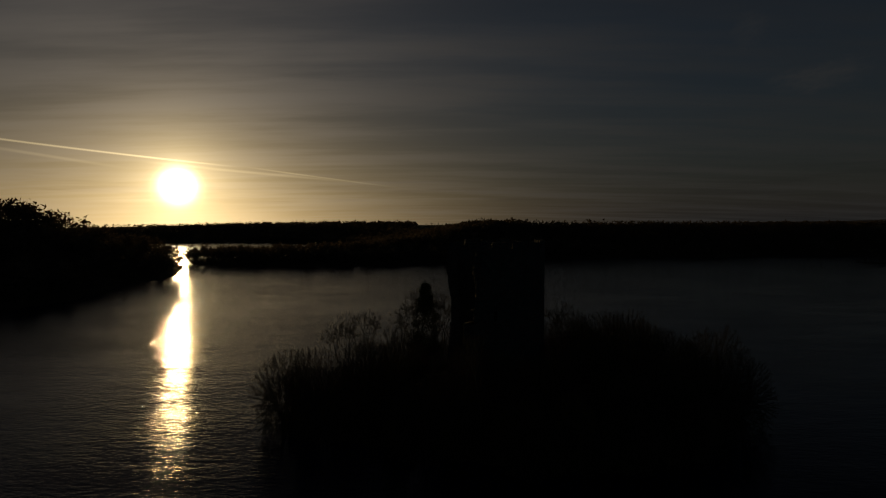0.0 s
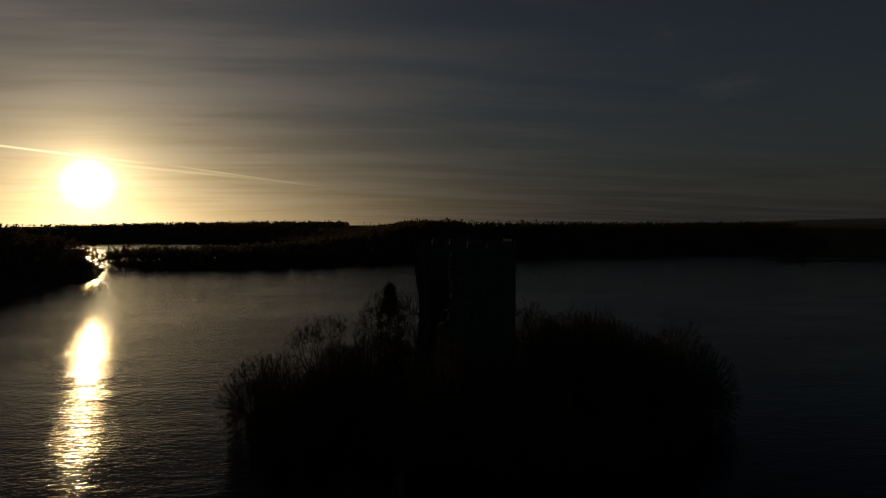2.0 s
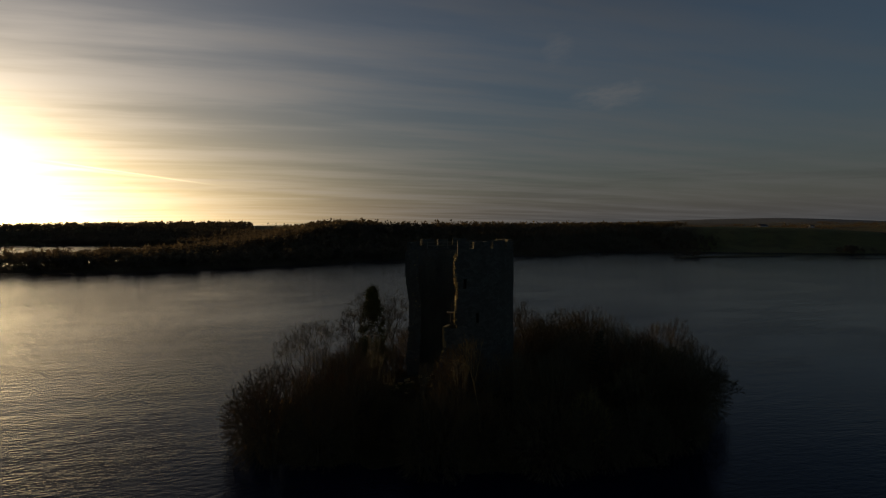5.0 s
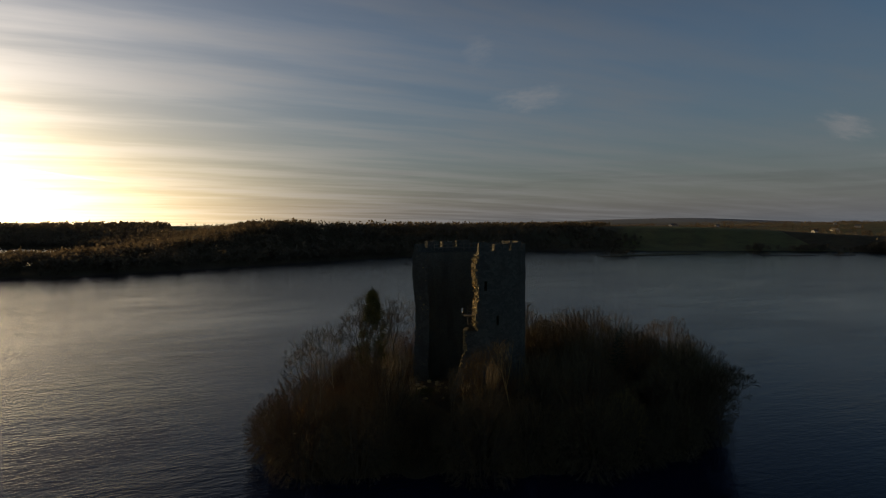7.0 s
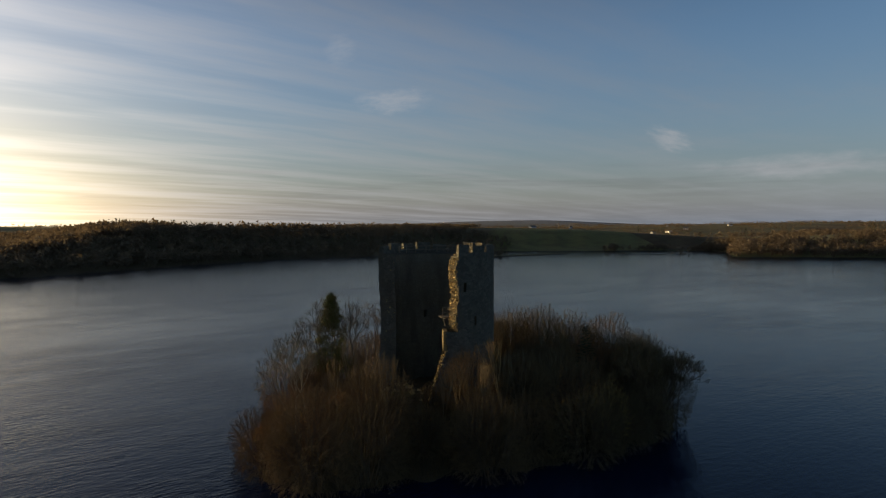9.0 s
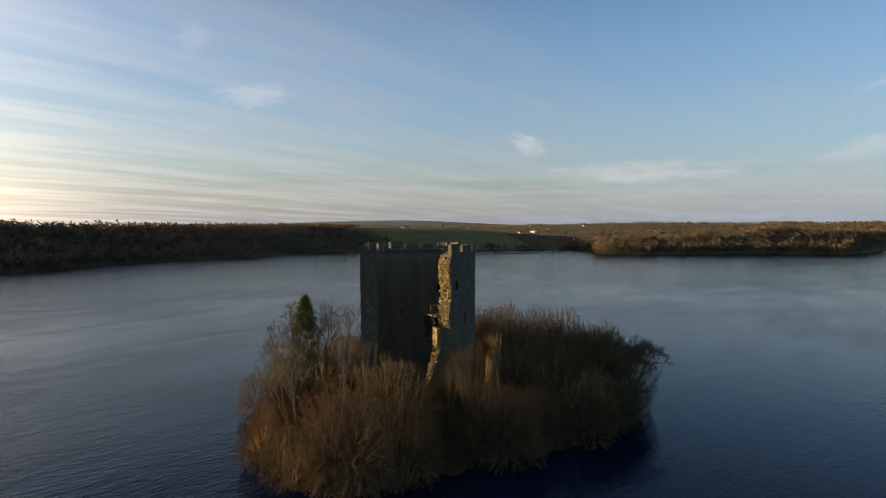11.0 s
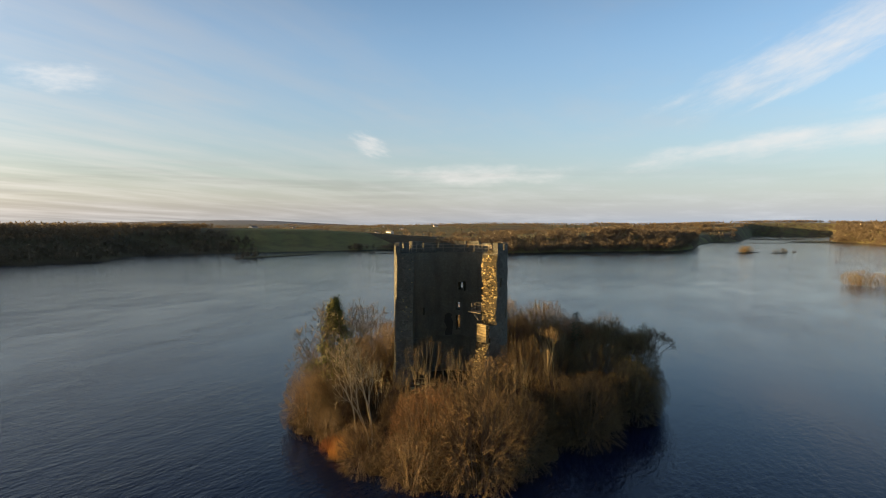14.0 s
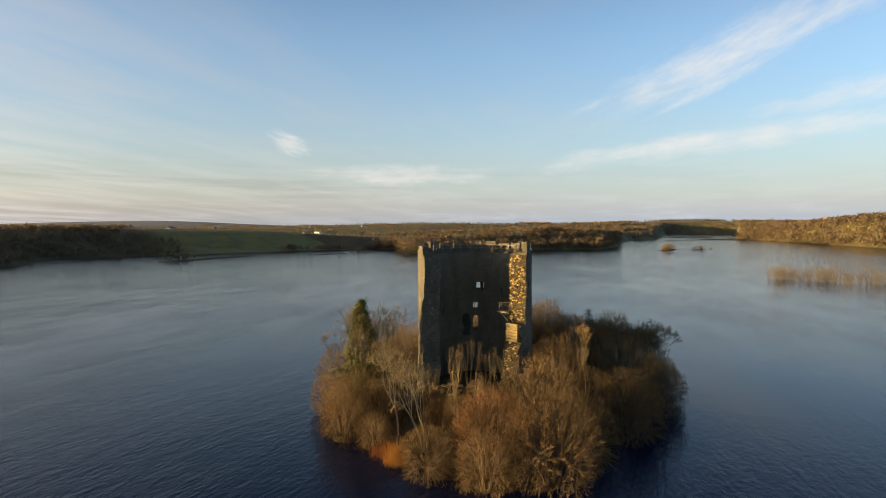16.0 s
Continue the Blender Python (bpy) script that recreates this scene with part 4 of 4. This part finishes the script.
# ---- woods, islets and houses round the lake ----
def wood_mesh(trees, seed, tris, leaf):
    """Many far trees in one mesh: each a thin trunk and a ragged crown of small scraps. trees: x, y, height."""
    r = np.random.default_rng(seed)
    t = np.asarray(trees)
    n = len(t)
    z0 = height(t[:, 0], t[:, 1])
    # crowns
    d = r.normal(size=(n, tris, 3))
    d /= np.linalg.norm(d, axis=2, keepdims=True)
    rad = r.random((n, tris, 1)) ** 0.45
    lobes = 1 + 0.28 * np.sin(d[:, :, :1] * 5 + r.random((n, 1, 1)) * 6) * np.cos(d[:, :, 1:2] * 4 + r.random((n, 1, 1)) * 6)
    wide = t[:, 2] * r.uniform(0.30, 0.46, n)
    half = t[:, 2] * 0.42
    c = np.stack([t[:, 0], t[:, 1], z0 + t[:, 2] * 0.58], 1)[:, None]
    p = c + d * rad * lobes * np.stack([wide, wide, half], 1)[:, None]
    size = leaf * r.uniform(0.6, 1.3, (n, tris, 1)) * (t[:, 2] / 9)[:, None, None]
    e1 = r.normal(size=(n, tris, 3)) * size * 0.5
    e2 = r.normal(size=(n, tris, 3)) * size * 0.5 + d * size * 0.4
    e1[:, :, 2] *= 0.7
    v = np.stack([p - e1, p + e1, p + e2 * 1.4], 2).reshape(-1, 3)
    # trunks
    w_ = t[:, 2] * 0.02
    foot = np.stack([t[:, 0], t[:, 1], z0 - 0.4], 1)
    top = foot + np.array([0, 0, 1]) * (t[:, 2] * 0.75)[:, None]
    k = [foot + np.stack([np.cos(a) * w_, np.sin(a) * w_, 0 * w_], 1) for a in (0, 2.1, 4.2)]
    tv = np.stack([k[0], k[1], top, k[1], k[2], top, k[2], k[0], top], 1).reshape(-1, 3)
    v = np.concatenate([v, tv])
    f = np.arange(len(v)).reshape(-1, 3)
    return v.tolist(), f.tolist()


def scatter(seed, count, x0, x1, y0, y1, rule):
    r = np.random.default_rng(seed)
    x, y = r.uniform(x0, x1, count), r.uniform(y0, y1, count)
    s, az = reach(x, y), bearing(x, y)
    keep = rule(x, y, s, az, np.hypot(x, y))
    x, y = x[keep], y[keep]
    return x, y, r


def grown(x, y, r, lo, hi):
    return np.stack([x, y, r.uniform(lo, hi, len(x))], 1)


# near wooded hill across the narrow water
x, y, r = scatter(1, 5200, -520, -100, -150, 420, lambda x, y, s, az, d: (s > 2) & (az < -31.9) & (az > -110) & (d < 520))
tagged(part("woodland", wood_mesh(grown(x, y, r, 7, 11.5), 1, 100, 0.85), WOOD_FAR), "leafless brown wood on a hillside", "woodland", kind="stuff")
def clumps(x, y):
    """A slow up and down over the land, for copses."""
    return 0.5 + 0.25 * np.sin(x / 37 + 1.3 * np.sin(y / 53)) + 0.25 * np.sin(y / 41 + 1.7 * np.sin(x / 67 + 2))


def hedges(x, y):
    """True near the lines of a crooked net of hedges."""
    u, v = x * 0.92 + y * 0.39 + 14 * np.sin(y / 90), y * 0.92 - x * 0.39 + 14 * np.sin(x / 110)
    return (np.abs((u % 145) - 72) < 3.0) | (np.abs((v % 118) - 59) < 3.0)


# the low promontory and the long wooded shore
x, y, r = scatter(2, 17000, -330, 560, 255, 880, lambda x, y, s, az, d: (s > 1) & (az > -31.2) & (az < 44) & (s < 115 + 25 * np.sin(az / 7) + 120 * smooth(12, 28, az) - 170 * smooth(37, 43, az + 1.5 * np.sin(d / 23))))
tagged(part("woodland", wood_mesh(grown(x, y, r, 5.5, 9.5) * (1 - 0.38 * smooth(14, 30, bearing(x, y)))[:, None] ** np.array([0, 0, 1]), 2, 54, 1.35), WOOD_FAR), "leafless brown wood along the lake shore", "woodland", kind="stuff")
x, y, r = scatter(12, 9000, 260, 600, 200, 480, lambda x, y, s, az, d: (s > 1) & (az > 54) & (az < 67) & (d > 485) & (s < 16 + 14 * np.sin(az * 1.3)))
tagged(part("scrub", wood_mesh(grown(x, y, r, 3.5, 6.5), 12, 60, 1.0), WOOD_FAR), "low brown scrub between lake and field", "scrub", kind="stuff")
# the brown wood on the far headland
x, y, r = scatter(3, 5200, 380, 760, -40, 260, lambda x, y, s, az, d: (s > 1) & (az > 63) & (az < 90.6) & (s < 115 + 25 * np.sin(az)))
tagged(part("woodland", wood_mesh(grown(x, y, r, 6, 10), 3, 80, 0.8), WOOD_FAR), "russet leafless wood on the headland", "woodland", kind="stuff")
# the wooded hill up the lake
x, y, r = scatter(4, 16000, 380, 1250, -900, -120, lambda x, y, s, az, d: (s > 3) & (az > 100.5) & (s < 330))
tagged(part("woodland", wood_mesh(grown(x, y, r, 7, 11), 4, 36, 1.3), WOOD_FAR), "sunlit brown wood on a hill above the lake", "woodland", kind="stuff")
# shore trees behind and round the rest of the lake
x, y, r = scatter(5, 5000, -420, 620, -620, 60, lambda x, y, s, az, d: (s > 2) & (s < 90) & ((az < -105) | (az > 118)))
tagged(part("woodland", wood_mesh(grown(x, y, r, 7, 11), 5, 16, 2.4), WOOD_FAR), "leafless wood on the lake shore", "woodland", kind="stuff")
# the wooded rise behind the next lake
x, y, r = scatter(8, 9000, -900, 60, 700, 1300, lambda x, y, s, az, d: (s > 3) & (d > 760) & (d < 1150) & (az > -42) & (az < -4))
tagged(part("woodland", wood_mesh(grown(x, y, r, 6, 9), 8, 20, 2.0), WOOD_FAR), "leafless wood on the rise behind the water", "woodland", kind="stuff")
# woods at the head of the lake
x, y, r = scatter(9, 9000, 980, 2350, -560, 230, lambda x, y, s, az, d: (s > 3) & ((s < 90) | (clumps(x, y) > 0.62)))
low = (np.abs(bearing(x, y) - 96.5) < 3.6) & (np.hypot(x, y) < 1450)
tagged(part("woodland", wood_mesh(grown(x, y, r, 5, 8) * np.where(low, 0.45, 1)[:, None] ** np.array([0, 0, 1]), 9, 24, 1.6), WOOD_FAR), "brown leafless wood at the head of the lake", "woodland", kind="stuff")
# hedges and copses over the farmland
x, y, r = scatter(6, 70000, -900, 2300, 300, 1900, lambda x, y, s, az, d: (s > 8) & (d > 430) & (hedges(x, y) | (clumps(x, y) > 0.76)) & ~((az > 44) & (az < 63) & (d < 690)))
tagged(part("hedgerows", wood_mesh(grown(x, y, r, 3, 6.5)[:8500], 6, 22, 1.6), WOOD_FAR), "leafless hedges and copses between green fields", "hedgerow", kind="stuff")
x, y, r = scatter(7, 26000, 560, 2300, -700, 330, lambda x, y, s, az, d: (s > 8) & (hedges(x, y) | (clumps(x, y) > 0.8)))
tagged(part("hedgerows", wood_mesh(grown(x, y, r, 4, 9)[:4200], 7, 26, 1.6), WOOD_FAR), "leafless hedges and tall trees behind the headland", "hedgerow", kind="stuff")

# willow scrub standing in the water on the islets
rng = random.Random(91)
WILLOW = "low willow bush standing in shallow lake water"
first = None
for cx, cy, lx, ly, count, size in ((214, -98, 8, 12, 6, 1.25), (203, -118, 4, 5, 4, 1.3), (221, -86, 3, 2, 2, 1.0), (563, -55, 13, -4, 7, 1.15), (573, -85, 7, -5, 4, 0.9), (590, -98, 3, 2, 2, 0.55), (432, 232, 8, -4, 2, 0.5), (384, 254, 3, 3, 1, 0.6)):
    for n in range(count):
        k = (n + 0.5) / count * 2 - 1
        wide_by = rng.uniform(0.6, 1.15)
        x, y = cx + lx * k + rng.uniform(-2, 2), cy + ly * k + rng.uniform(-2, 2)
        m = Matrix.LocRotScale((x, y, max(ground_at(x, y), 0.0) - 0.05), Euler((0, 0, rng.uniform(0, 6.28))), (size * wide_by, size * wide_by, size * wide_by * rng.uniform(0.8, 1.05)))
        if first is None:
            first = planted("willow_bush", shrub_meshes(95, 6.0, 3.6, 12, 14, 0.04, 130), (BARK, TWIG_GREY), ("stem", "crown"), WILLOW, "bush", "willows on the islets", m)
        else:
            copy_thing(first, m).matrix_basis = m

# firs on the headland's skyline
fir = [o for o in scene.objects if o.name == "fir_tree"][0]
for x, y, k in ((770, 190, 1.3), (783, 172, 1.5), (790, 160, 1.45), (752, 214, 1.1), (800, 118, 1.2), (690, 300, 1.2), (640, 420, 1.1)):
    m = on_ground(x, y, k * 5, k)
    tagged(copy_thing(fir, m), "dark fir tree on the far skyline", "tree", "skyline firs").matrix_basis = m


def farmhouse(x, y, turn, long, wide, eaves, label, group=""):
    """A gabled house with its roof, door and windows."""
    ob = thing("house", Matrix.Translation((x, y, ground_at(x, y))) @ pose(0, 0, 0, 0, 0, turn), label, "house", group)
    bm = bmesh.new()
    ridge = eaves + wide * 0.38
    prof = [(-wide / 2, -1.5), (wide / 2, -1.5), (wide / 2, eaves), (0, ridge), (-wide / 2, eaves)]
    a = [bm.verts.new((-long / 2, u, z)) for u, z in prof]
    b = [bm.verts.new((long / 2, u, z)) for u, z in prof]
    bm.faces.new(a[::-1])
    bm.faces.new(b)
    for e in range(5):
        bm.faces.new((a[e], a[(e + 1) % 5], b[(e + 1) % 5], b[e]))
    part("wall", bm, RENDER_WHITE, ob)
    bm = bmesh.new()
    tilt = math.degrees(math.atan2(ridge - eaves, wide / 2))
    for s in (-1, 1):
        m = pose(0, s * wide / 4, (eaves + ridge) / 2 + 0.12, -s * tilt)
        box_into(bm, m, long + 0.6, wide / 2 / math.cos(radians(tilt)) + 0.5, 0.16)
    part("roof", bm, SLATE, ob)
    for s in (-1, 1):
        count = max(2, int(long / 4))
        for n in range(count):
            bm = bmesh.new()
            box_into(bm, pose(-long / 2 + (n + 0.5) * long / count, s * wide / 2, eaves * 0.55), 1.2, 0.14, 1.3)
            part("window", bm, PANE, ob)
    return ob


farmhouse(1000, 980, 20, 34, 11, 4.2, "long white farm shed with a slate roof", "farm buildings")
for n, (x, y) in enumerate(((905, 575), (942, 562), (975, 588), (1120, 640), (1420, 700), (1050, 900), (1300, 800))):
    farmhouse(x, y, 37 * n % 180, 9 + n % 3 * 2, 6.0, 2.5 + n % 2 * 1.0, "small white rendered farmhouse with a grey roof", "farm buildings")
